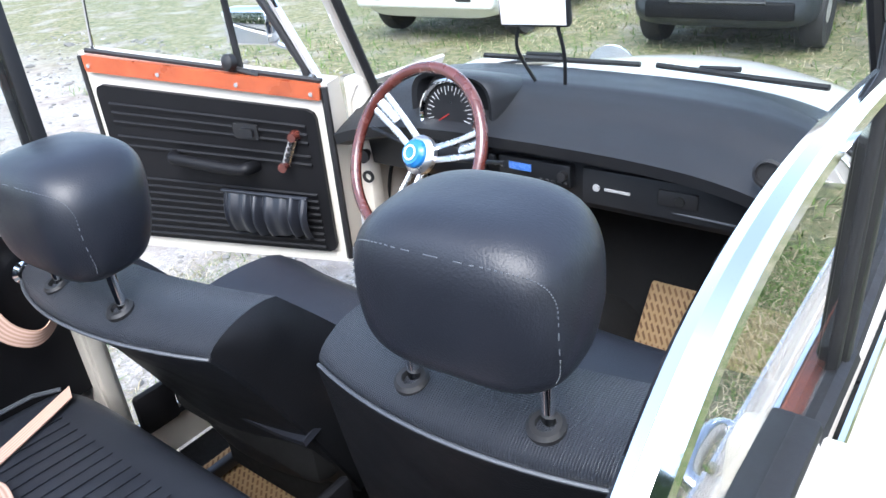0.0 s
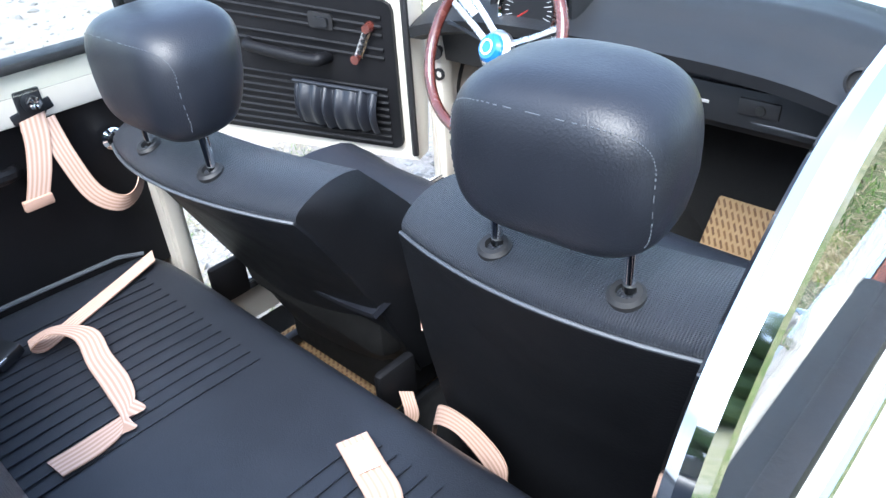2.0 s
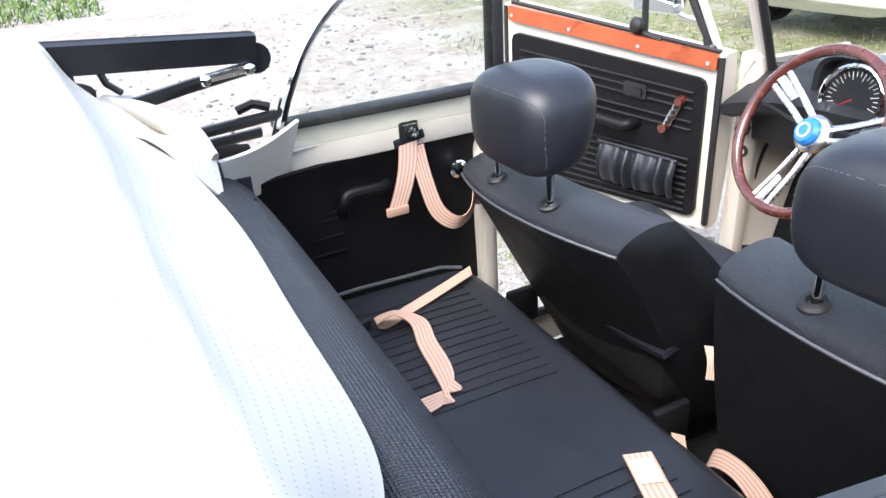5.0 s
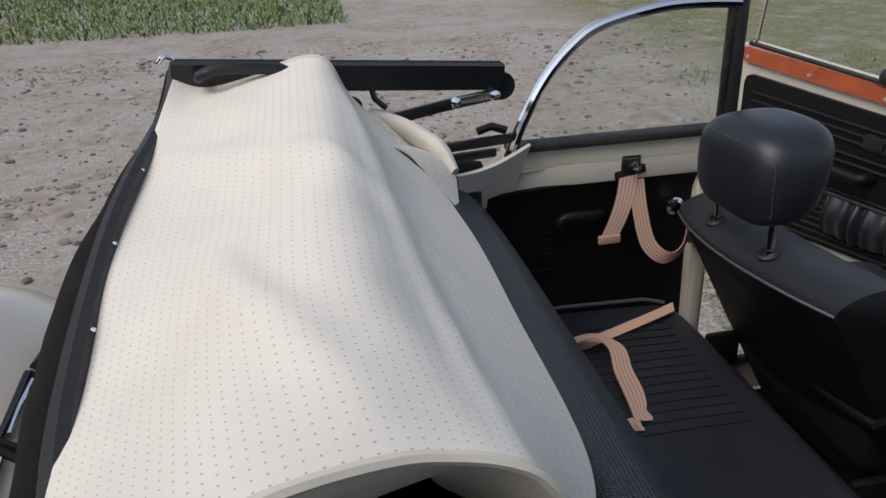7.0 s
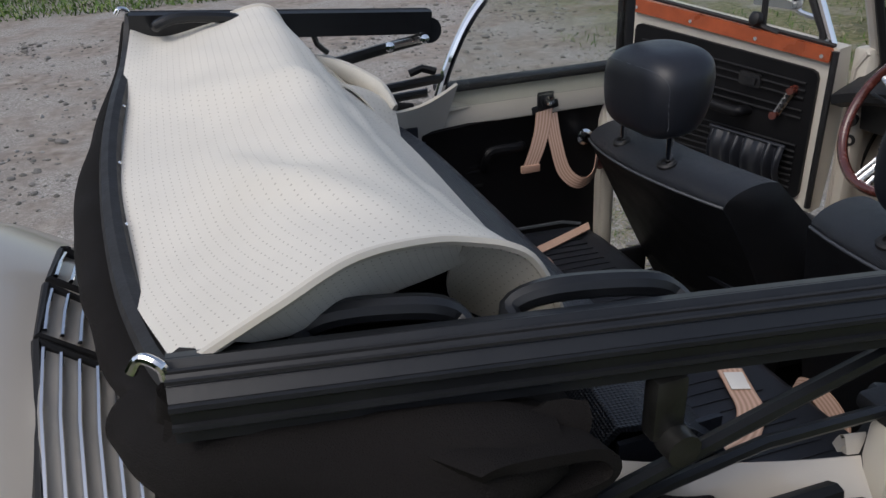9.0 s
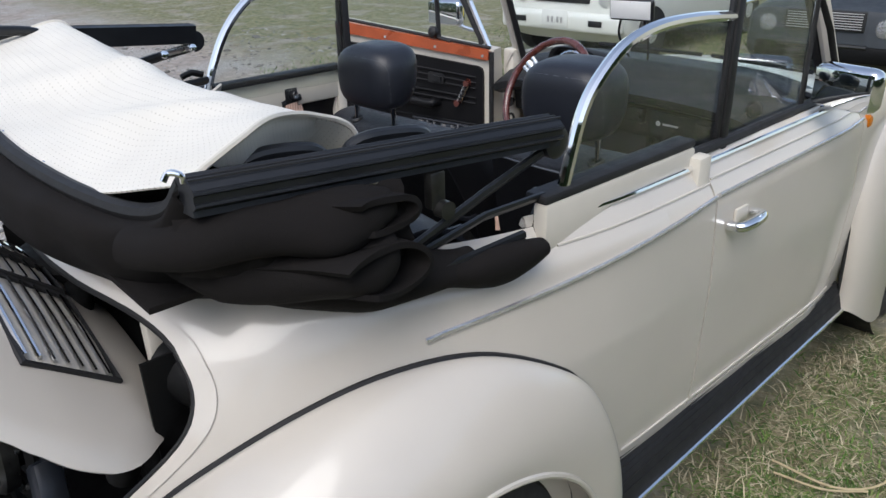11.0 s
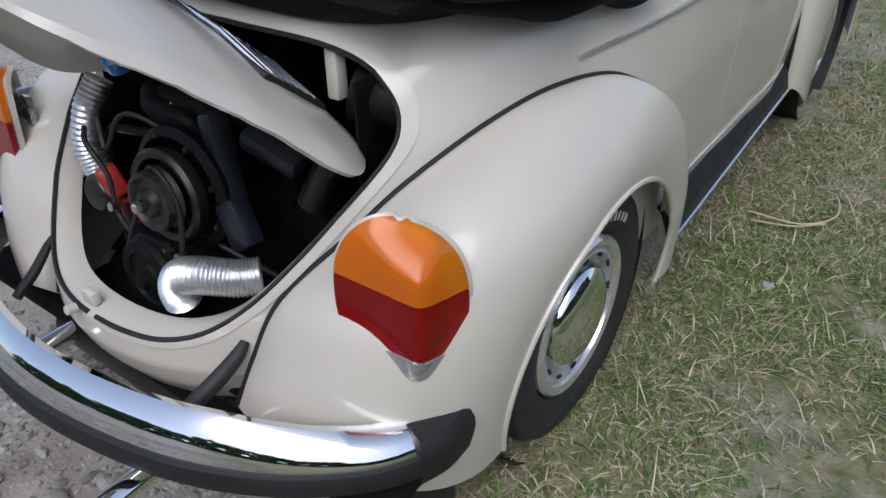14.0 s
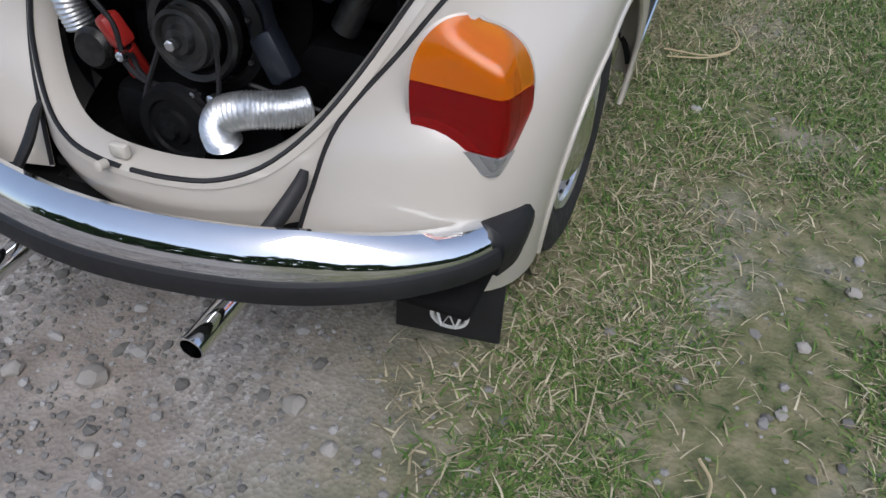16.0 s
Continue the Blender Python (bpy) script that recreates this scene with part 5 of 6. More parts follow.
for s in (1, -1):
    dz = 0 if s > 0 else .05
    for pts, radii, flat in (
        ([(.46, -.36, 1.135 + dz), (.57, -.29, 1.155 + dz), (.63, -.18, 1.160 + dz), (.652, -.09, 1.158 + dz), (.655, -.055, 1.158 + dz)], [.03, .040, .044, .042, .032], .85),
        ([(.46, -.315, 1.10), (.545, -.26, 1.09), (.615, -.18, 1.085), (.655, -.10, 1.092), (.66, -.065, 1.095)], [.012, .042, .052, .052, .04], .85),
        ([(.44, -.255, 1.05), (.52, -.20, 1.04), (.585, -.12, 1.03), (.64, .0, 1.025), (.655, .10, 1.02)], [.012, .035, .045, .042, .03], .8),
        ([(.60, -.10, 1.02), (.645, .03, 1.012), (.675, .12, 1.008), (.69, .19, 1.008), (.695, .225, 1.012)], [.02, .034, .036, .032, .024], .8),
    ):
        b = roll(pts, radii, flat)
        part("canvas_fold", flip(b) if s < 0 else b, FABRIC, top, "fold of black canvas", smooth=60)

    def loop_fold(cy, cz, ry, rz, x0, x1, turn):
        """A hanging loop of cloth whose open end faces sideways."""
        def at(u, v):
            a = turn + (u - .5) * 4.6
            r = 1 + .18 * math.cos(2 * a + v)
            x = x0 + (x1 - x0) * v
            back = -.10 * (1 - v)
            p = Vector((x, cy + ry * r * math.cos(a) + back * (math.cos(a) < 0) * 1.0 - .05 * (1 - v), cz + rz * r * math.sin(a) + dz * .5))
            return p + crease(p, 1.2)
        return sheet(at, 30, 10, .009)
    for cy, cz, ry, rz, x0, x1, turn in ((-.082, 1.160, .056, .034, .54, .692, .05), (-.098, 1.082, .070, .044, .54, .704, .25)):
        b = loop_fold(cy, cz, ry, rz, x0, x1, turn)
        part("canvas_loop", flip(b) if s < 0 else b, FABRIC, top, "open loop of folded black canvas", smooth=60)
    b = sheet(lambda u, v: Vector((.545 + .11 * u ** .6 + .02 * math.sin(v * 3.1), -.325 + .29 * u, 1.192 - .00 * u - (.09 + .03 * u) * v + dz * (1 - u) * .6)) + crease(Vector((u, v, s)), 1.4), 24, 10, .005)
    part("canvas_drop", flip(b) if s < 0 else b, FABRIC, top, smooth=60)

# ---- engine ----
eng = thing("engine", "", "")
eng.parent = car
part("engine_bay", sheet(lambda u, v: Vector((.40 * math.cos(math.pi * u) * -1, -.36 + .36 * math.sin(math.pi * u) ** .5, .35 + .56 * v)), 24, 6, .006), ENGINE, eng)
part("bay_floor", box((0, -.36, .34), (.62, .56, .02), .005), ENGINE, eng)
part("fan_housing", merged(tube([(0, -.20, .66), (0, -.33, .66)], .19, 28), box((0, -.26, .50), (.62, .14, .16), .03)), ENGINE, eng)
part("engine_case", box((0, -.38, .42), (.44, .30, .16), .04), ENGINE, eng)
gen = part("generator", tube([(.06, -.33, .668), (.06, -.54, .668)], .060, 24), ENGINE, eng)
PC, PA = (.066, -.575, .672), Vector((.05, -1, .08))
part("fan_pulley", lathe([(.0, .040), (.012, .040), (.013, .030), (.024, .028), (.030, .014), (.044, .012), (.050, .022), (.058, .020), (.060, .006), (.048, .0), (.060, -.006), (.064, -.014), (.0, -.016)], PC, PA, 40), ENGMET, gen, "oily steel fan pulley")
part("pulley_nut", lathe([(.011, .038), (.011, .050), (.008, .052), (.0, .052)], PC, PA, 6), ALU, gen)
part("pulley_guard", lathe([(.092, -.045), (.096, -.020), (.090, -.012), (.078, -.016), (.076, -.045)], PC, PA, 40, full=False), ENGMET, gen)
part("fan_ring", lathe([(.126, -.075), (.128, -.06), (.110, -.05), (.104, -.06)], PC, PA, 40, full=False), ENGINE, gen)
for k in range(8):
    a = k * math.pi / 4 + .3
    part("guard_bolt", lathe([(.006, 0), (.005, .006), (0, .006)], Vector(PC) + Vector((.112 * math.cos(a), .052, .112 * math.sin(a))), PA, 8), ENGMET, gen)
part("crank_pulley", lathe([(.0, .03), (.016, .03), (.018, .016), (.034, .014), (.038, .006), (.056, .005), (.060, .012), (.080, .012), (.086, .0), (.072, -.008), (.086, -.016), (0, -.018)], (.02, -.60, .488), (0, -1, .05), 40), ENGINE, eng)
part("fan_belt", tube([(.006, -.572, .66), (-.062, -.595, .49), (.018, -.597, .402), (.104, -.595, .49), (.126, -.572, .66), (.066, -.570, .738), (.006, -.572, .66)], .0055, 6, n=40), RUBBER, eng)
part("stay_rod", tube([(-.24, -.46, .70), (-.10, -.50, .745), (.10, -.47, .765)], .010, 8, n=12), ENGINE, eng)
part("fuel_line", tube([(-.22, -.53, .73), (-.17, -.56, .72), (-.12, -.56, .66), (-.10, -.57, .58), (-.03, -.58, .55)], .006, 8, n=20), RUBBER, eng)
hose = [(.285, -.53, .560), (.26, -.56, .560), (.23, -.585, .565), (.195, -.605, .566), (.155, -.615, .552), (.138, -.618, .52), (.138, -.612, .485)]
hp = spl(hose, 70)
part("heater_hose", tube(hp, [.034 + .0035 * (k % 2) for k in range(71)], 20), FOIL, eng, "crinkled aluminium heater hose", smooth=20)
hose2 = spl([(-.27, -.44, .80), (-.28, -.48, .74), (-.285, -.50, .66), (-.27, -.50, .60)], 40)
part("heater_hose", tube(hose2, [.030 + .003 * (k % 2) for k in range(41)], 18), FOIL, eng, "crinkled aluminium heater hose", smooth=20)
part("distributor_cap", merged(box((-.130, -.548, .640), (.042, .045, .07), .012, rot=(15, -18, -20)), tube([(-.125, -.54, .60), (-.12, -.52, .54)], .022, 12)), REDP, eng, "red plastic distributor cap")
part("pump_cover", lathe([(.045, -.03), (.045, .0), (.035, .012), (0, .014)], (-.205, -.545, .585), (.1, -1, .1), 24), ENGMET, eng)
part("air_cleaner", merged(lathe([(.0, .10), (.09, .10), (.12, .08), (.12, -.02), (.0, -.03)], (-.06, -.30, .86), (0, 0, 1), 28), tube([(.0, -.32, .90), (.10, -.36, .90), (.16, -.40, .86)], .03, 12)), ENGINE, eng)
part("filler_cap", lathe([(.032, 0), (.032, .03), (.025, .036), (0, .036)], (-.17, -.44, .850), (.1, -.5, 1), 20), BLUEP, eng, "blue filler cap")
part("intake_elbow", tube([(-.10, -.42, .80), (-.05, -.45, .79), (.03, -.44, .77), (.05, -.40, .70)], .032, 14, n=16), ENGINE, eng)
part("duct", box((.150, -.47, .735), (.045, .05, .19), .012, rot=(-8, -18, 0)), TINWARE, eng)
part("duct", box((.205, -.50, .630), (.055, .05, .10), .012, rot=(-12, -30, 10)), TINWARE, eng)
part("duct", box((.24, -.40, .770), (.13, .10, .045), .012, rot=(12, 22, 10)), TINWARE, eng)
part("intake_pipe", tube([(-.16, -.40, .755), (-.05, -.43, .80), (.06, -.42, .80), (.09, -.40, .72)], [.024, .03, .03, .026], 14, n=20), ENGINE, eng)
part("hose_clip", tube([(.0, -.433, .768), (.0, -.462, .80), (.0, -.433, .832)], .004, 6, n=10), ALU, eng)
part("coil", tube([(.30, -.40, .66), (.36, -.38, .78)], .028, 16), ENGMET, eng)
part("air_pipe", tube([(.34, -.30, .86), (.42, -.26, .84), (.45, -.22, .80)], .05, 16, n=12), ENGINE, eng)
for k, (a, b, c) in enumerate((((-.15, -.53, .70), (-.10, -.50, .78), (.02, -.46, .74)), ((-.16, -.53, .70), (-.20, -.50, .76), (-.24, -.42, .70)), ((.05, -.52, .58), (.18, -.50, .55), (.28, -.48, .52)), ((-.14, -.52, .62), (-.06, -.57, .56), (.05, -.56, .55)))):
    part("ignition_lead", tube([a, b, c], .006, 6, n=14), RUBBER, eng)
for x, z in ((.055, .548), (.10, .55), (-.10, .60), (.03, .54)):
    part("clamp", lathe([(.010, 0), (.010, .02), (.005, .022), (0, .02)], (x, -.565, z), (0, -1, .2), 10), ALU, eng)
part("lid_latch", merged(box((-.035, -.705, .478), (.04, .02, .03), .006), lathe([(.010, 0), (.010, .02), (0, .022)], (-.05, -.735, .462), (0, -1, .2), 12)), CREAM_IN, car)
part("lid_hinge", box((.30, -.30, .89), (.03, .03, .10), .006), CREAM_IN, car)
part("lid_hinge", box((-.30, -.30, .89), (.03, .03, .10), .006), CREAM_IN, car)
part("lid_strut", tube([(-.10, -.40, .93), (-.12, -.46, 1.02), (-.20, -.60, 1.02)], .010, 8), ALU, car)


# ---- ground ----
def ground_material():
    m = mat("earth_gravel_and_turf", (0.2, 0.18, 0.15), 0.95, 0, 0.3, 30, 0.0)
    n, l = m.node_tree.nodes, m.node_tree.links
    b = n["Principled BSDF"]
    tc = n["Texture Coordinate"]

    def noise_at(scale, detail=6.0):
        t = n.new("ShaderNodeTexNoise")
        t.inputs["Scale"].default_value, t.inputs["Detail"].default_value = scale, detail
        l.new(tc.outputs["Object"], t.inputs["Vector"])
        return t.outputs["Fac"]

    def ramp(fac, stops):
        r = n.new("ShaderNodeValToRGB")
        e = r.color_ramp.elements
        while len(e) < len(stops):
            e.new(0.5)
        for el, (p, c) in zip(e, stops):
            el.position, el.color = p, (*c, 1)
        l.new(fac, r.inputs[0])
        return r.outputs[0]

    def mixed(fac, a, c):
        x = n.new("ShaderNodeMix")
        x.data_type = "RGBA"
        l.new(fac, x.inputs[0])
        l.new(a, x.inputs[6])
        l.new(c, x.inputs[7])
        return x.outputs[2]
    grit = n.new("ShaderNodeTexVoronoi")
    grit.inputs["Scale"].default_value = 90.0
    l.new(tc.outputs["Object"], grit.inputs["Vector"])
    soil = ramp(noise_at(9.0), [(0.3, (0.18, 0.152, 0.128)), (0.55, (0.285, 0.248, 0.212)), (0.75, (0.39, 0.35, 0.31))])
    gravel = ramp(grit.outputs["Color"], [(0.1, (0.20, 0.183, 0.165)), (0.6, (0.32, 0.298, 0.27)), (0.95, (0.48, 0.46, 0.43))])
    turf = ramp(noise_at(14.0), [(0.3, (0.065, 0.08, 0.03)), (0.5, (0.15, 0.15, 0.068)), (0.72, (0.27, 0.235, 0.145))])
    patch = ramp(noise_at(1.3, 4.0), [(0.42, (0, 0, 0)), (0.58, (1, 1, 1))])
    sep = n.new("ShaderNodeSeparateXYZ")
    l.new(tc.outputs["Object"], sep.inputs[0])

    def edge(socket, lo, hi):
        r = n.new("ShaderNodeMapRange")
        r.inputs[1].default_value, r.inputs[2].default_value = lo, hi
        l.new(socket, r.inputs[0])
        return r.outputs[0]
    base = mixed(patch, soil, gravel)
    # turf to the car's right and ahead of it, gravel to its left and behind
    add = n.new("ShaderNodeMath")
    add.operation = "MAXIMUM"
    l.new(edge(sep.outputs["X"], 0.15, 0.75), add.inputs[0])
    l.new(edge(sep.outputs["Y"], 3.2, 4.6), add.inputs[1])
    wob = n.new("ShaderNodeMath")
    wob.operation = "MULTIPLY"
    l.new(add.outputs[0], wob.inputs[0])
    l.new(ramp(noise_at(2.1, 5.0), [(0.3, (0.2, 0.2, 0.2)), (0.5, (1, 1, 1))]), wob.inputs[1])
    l.new(mixed(wob.outputs[0], base, turf), b.inputs["Base Color"])
    bp = n.new("ShaderNodeBump")
    bp.inputs["Strength"].default_value, bp.inputs["Distance"].default_value = 0.45, 0.007
    hh = n.new("ShaderNodeMath")
    hh.operation = "ADD"
    l.new(grit.outputs["Distance"], hh.inputs[0])
    l.new(noise_at(40.0), hh.inputs[1])
    l.new(hh.outputs[0], bp.inputs["Height"])
    l.new(bp.outputs[0], b.inputs["Normal"])
    return m


def lie(x, y):
    """Height of the ground: nearly level, with small humps."""
    return 0.02 * (noise.noise(Vector((x * .5, y * .5, 0)))) + 0.008 * noise.noise(Vector((x * 3, y * 3, 4))) - .012


def ground_sheet():
    bm = bmesh.new()
    axis = sorted(set([-900, -300, -100, -40, -20] + list(np.linspace(-12, 12, 97)) + [20, 40, 100, 300, 900]))
    vs = [[bm.verts.new((x, y, lie(x, y) if max(abs(x), abs(y)) < 13 else 0)) for x in axis] for y in axis]
    for j in range(len(axis) - 1):
        for i in range(len(axis) - 1):
            bm.faces.new((vs[j][i], vs[j][i + 1], vs[j + 1][i + 1], vs[j + 1][i]))
    return bm


ground = part("ground", ground_sheet(), ground_material())
tagged(ground, "patchy ground of grey gravel, bare earth and turf", "ground", kind="structure")

# chrome strip along the belt under the windows
for s in (1, -1):
    q = tube([(hull(y, 1.02) + .001, y, 1.024) for y in np.linspace(.37, .772, 8)], .0065, 8)
    part("belt_strip", flip(q) if s < 0 else q, CHROME, car)
part("belt_strip", tube([(hull(y, 1.02) + .001, y, 1.024) for y in np.linspace(.782, 1.56, 12)], .0065, 8), CHROME, rdoor)
part("sill_bead", tube([(hull(y, .44) + .002, y, .435) for y in np.linspace(.50, .772, 6)], .003, 6), CREAM, car)
part("sill_bead", tube([(hull(y, .44) + .002, y, .435) for y in np.linspace(.782, 1.59, 8)], .003, 6), CREAM, rdoor)
part("press_line", tube([(hull(y, .985) + .0015, y, .985) for y in np.linspace(.30, .772, 8)], .003, 6), CREAM, car)
part("press_line", tube([(hull(y, .992) + .0015, y, .992) for y in np.linspace(.782, 1.55, 8)], .003, 6), CREAM, rdoor)


# dark rubber in the shut lines of the right door
for y in (.7755, 1.6015):
    part("door_seal", tube([(hull(y, z) - .010, y, z) for z in np.linspace(.41, 1.015, 14)], .005, 6), RUBBER, car)
part("door_seal", tube([(hull(y, .412) - .010, y, .4115) for y in np.linspace(.772, 1.605, 10)], .005, 6), RUBBER, car)


# ---- grass and stones ----
def tinted(name, stops, rough=0.8):
    """Blades that differ from one to the next."""
    m = bpy.data.materials.new(name)
    m.use_nodes = True
    n, l = m.node_tree.nodes, m.node_tree.links
    g = n.new("ShaderNodeNewGeometry")
    r = n.new("ShaderNodeValToRGB")
    e = r.color_ramp.elements
    while len(e) < len(stops):
        e.new(0.5)
    for el, (p, c) in zip(e, stops):
        el.position, el.color = p, (*c, 1)
    l.new(g.outputs["Random Per Island"], r.inputs[0])
    l.new(r.outputs[0], n["Principled BSDF"].inputs["Base Color"])
    n["Principled BSDF"].inputs["Roughness"].default_value = rough
    return m


GREEN = tinted("green_blades", [(0, (0.035, 0.08, 0.012)), (0.5, (0.085, 0.165, 0.028)), (0.85, (0.15, 0.23, 0.05)), (1, (0.26, 0.27, 0.11))])
DRY = tinted("dry_blades", [(0, (0.14, 0.12, 0.062)), (0.5, (0.33, 0.285, 0.175)), (1, (0.56, 0.50, 0.35))])
STONE = tinted("grey_stones", [(0, (0.12, 0.115, 0.105)), (0.6, (0.22, 0.21, 0.195)), (1, (0.36, 0.35, 0.335))], 0.9)
rng = np.random.default_rng(7)


def bare(x, y):
    """How bare the ground is, 0 to 1."""
    v = noise.noise(Vector((x * 1.1, y * 1.1, 9.0))) * .6 + noise.noise(Vector((x * 2.7, y * 2.7, 3.0))) * .4
    return min(1, max(0, (v - .10) * 5))


def blades(name, label, material, spots, length, width, lying):
    """A stand of blades: spots of (x, y)."""
    k = len(spots)
    sx, sy = spots[:, 0], spots[:, 1]
    sz = np.array([lie(a, b) for a, b in spots])
    h = rng.uniform(0, 2 * np.pi, k)
    ln = length * rng.uniform(.45, 1.35, k)
    up = np.clip(rng.normal(1 - lying, .3, k), .06, 1.2)
    d = np.stack([np.cos(h), np.sin(h)], 1)
    sd = np.stack([-d[:, 1], d[:, 0]], 1) * (width * rng.uniform(.6, 1.3, k))[:, None]
    v = np.zeros((k, 5, 3))
    base = np.stack([sx, sy, sz - .004], 1)
    mid = base.copy()
    mid[:, :2] += d * (ln * .42)[:, None] * np.sqrt(np.clip(1 - (up * .8) ** 2, .05, 1))[:, None]
    mid[:, 2] += ln * .45 * up
    tip = base.copy()
    tip[:, :2] += d * ln[:, None] * np.sqrt(np.clip(1 - (up * .6) ** 2, .1, 1))[:, None]
    tip[:, 2] += ln * .62 * up ** 1.3
    for i, (c, w) in enumerate(((base, 1), (base, -1), (mid, -.8), (mid, .8), (tip, 0))):
        v[:, i] = c
        v[:, i, :2] += sd * w
    f0 = np.arange(k) * 5
    faces = [tuple(q) for q in np.stack([f0, f0 + 1, f0 + 2, f0 + 3], 1).tolist()] + [tuple(q) for q in np.stack([f0 + 3, f0 + 2, f0 + 4], 1).tolist()]
    me = bpy.data.meshes.new(name)
    me.from_pydata(v.reshape(-1, 3).tolist(), [], faces)
    me.materials.append(material)
    return tagged(new(name, me), label, "grass", kind="stuff")


def scatter(n, x0, x1, y0, y1, keep):
    p = np.stack([rng.uniform(x0, x1, n), rng.uniform(y0, y1, n)], 1)
    return np.array([q for q in p if rng.random() < keep(q[0], q[1])])


def turf(x, y):
    """Where turf grows near the car: to its right, thinning out behind."""
    side = min(1, max(0, (x - .30 - .55 * max(0, -.35 - y)) / .30))
    if abs(x) < .62 and -.55 < y < 3:
        side *= .15
    return side * (1 - .93 * bare(x, y))


def lush(x, y):
    return turf(x, y) * min(1, max(.22, .55 + .45 * (x - 1.2) + .9 * noise.noise(Vector((x * 1.6, y * 1.6, 21)))))


blades("green_grass", "short green grass growing in patches", GREEN, scatter(190000, .2, 3.6, -1.5, 3.2, lush), .050, .0026, .55)
blades("green_grass", "short green grass beside the running board", GREEN, scatter(90000, .72, 2.5, -1.1, 2.3, lush), .038, .0026, .5)
blades("dry_grass", "matted dry straw-coloured grass", DRY, scatter(140000, .2, 3.2, -1.6, 3.0, turf), .065, .0024, .82)
blades("green_grass", "green grass ahead of the parked cars", GREEN, scatter(30000, -6, 5, 3.2, 9.5, lambda x, y: .25 + .6 * max(0, noise.noise(Vector((x * .7, y * .7, 5))) + .3)), .10, .004, .4)
blades("dry_grass", "dry grass ahead of the parked cars", DRY, scatter(26000, -5, 5, 3.0, 8.5, lambda x, y: 1 - bare(x, y)), .10, .0035, .65)
blades("dry_grass", "thin dry grass beside the open door", DRY, scatter(16000, -2.1, -.72, .1, 2.2, lambda x, y: .9 - .8 * bare(x, y)), .055, .0018, .75)
blades("green_grass", "thin green grass beside the open door", GREEN, scatter(9000, -2.0, -.72, .2, 2.0, lambda x, y: .8 - .8 * bare(x, y)), .045, .0018, .6)
blades("green_grass", "grassy verge beyond the gravel", GREEN, scatter(26000, -24, -11, -10, 0.5, lambda x, y: .9), .22, .012, .35)
blades("dry_grass", "dry stalks among the grass", DRY, scatter(3500, .7, 3.0, -1.2, 3.0, turf), .16, .0016, .72)


def pebbles(name, label, n, x0, x1, y0, y1, size, keep):
    """Many small uneven stones as one spread."""
    spots = scatter(n, x0, x1, y0, y1, keep)
    ico = bmesh.new()
    bmesh.ops.create_icosphere(ico, subdivisions=1, radius=1)
    bv = np.array([v.co[:] for v in ico.verts])
    bf = np.array([[v.index for v in f.verts] for f in ico.faces])
    ico.free()
    k, m = len(spots), len(bv)
    s = size * np.exp(rng.normal(0, .5, (k, 1, 1))) * rng.uniform(.6, 1.2, (k, 1, 3)) * np.array([1, 1, .6])
    v = bv[None] * (1 + rng.uniform(-.25, .25, (k, m, 1))) * s
    v[:, :, 0] += spots[:, 0:1]
    v[:, :, 1] += spots[:, 1:2]
    v[:, :, 2] += np.array([lie(a, b) for a, b in spots])[:, None] + s[:, :, 2] * .2
    faces = (bf[None] + (np.arange(k) * m)[:, None, None]).reshape(-1, 3)
    me = bpy.data.meshes.new(name)
    me.from_pydata(v.reshape(-1, 3).tolist(), [], [tuple(f) for f in faces.tolist()])
    me.materials.append(STONE)
    return tagged(new(name, me), label, "gravel", kind="stuff")


pebbles("gravel", "loose grey gravel behind the car", 9000, -1.5, .9, -2.4, -.55, .006, lambda x, y: 1 - .8 * min(1, max(0, (x - .1 + .5 * (y + .6)) / .5)))
pebbles("gravel", "grey gravel on the open yard", 16000, -9, -.9, -4, 5, .013, lambda x, y: .25 + .75 * bare(x * .6, y * .6))
pebbles("gravel", "small stones on the bare earth", 1500, .6, 3.2, -1.4, 3, .008, lambda x, y: bare(x, y))
SOLID = mat("pale_grey_stone", (0.30, 0.28, 0.25), 0.9, 0, 0.25, 20, 0.6, 60)
for x, y, r in ((-.10, -.90, .035), (.34, -.79, .028), (.46, -.86, .02), (1.34, -.19, .018), (1.30, -.42, .015), (1.45, .05, .02), (.02, -1.05, .02), (-.28, -.95, .024), (.18, -1.12, .016), (1.9, 1.9, .03)):
    b = bmesh.new()
    bmesh.ops.create_icosphere(b, subdivisions=2, radius=r)
    for v in b.verts:
        v.co *= 1 + .35 * noise.noise(v.co / r * 1.3 + Vector((x * 9, y * 9, 0)))
        v.co.z *= .55
    bmesh.ops.translate(b, vec=(x, y, lie(x, y) + r * .25), verts=b.verts)
    tagged(part("stone", b, SOLID, smooth=25), "flat pale grey stone half sunk in the ground", "stone", group="stones by the car")
STRAW = mat("pale_straw", (0.45, 0.37, 0.22), 0.7, 0, 0.15, 60)
for k, pts in enumerate(([(.78, 1.20, .035), (.95, 1.22, .03), (1.04, 1.32, .04), (1.02, 1.45, .045), (.97, 1.52, .03)], [(.80, 1.17, .02), (.93, 1.19, .03), (1.02, 1.27, .03)], [(1.15, -.62, .03), (1.18, -.66, .02), (1.17, -.74, .025)])):
    tagged(part("straw_stalk", tube(pts, .0035, 6, n=16), STRAW), "bent pale straw stalk lying on the grass", "straw", group="straw stalks")


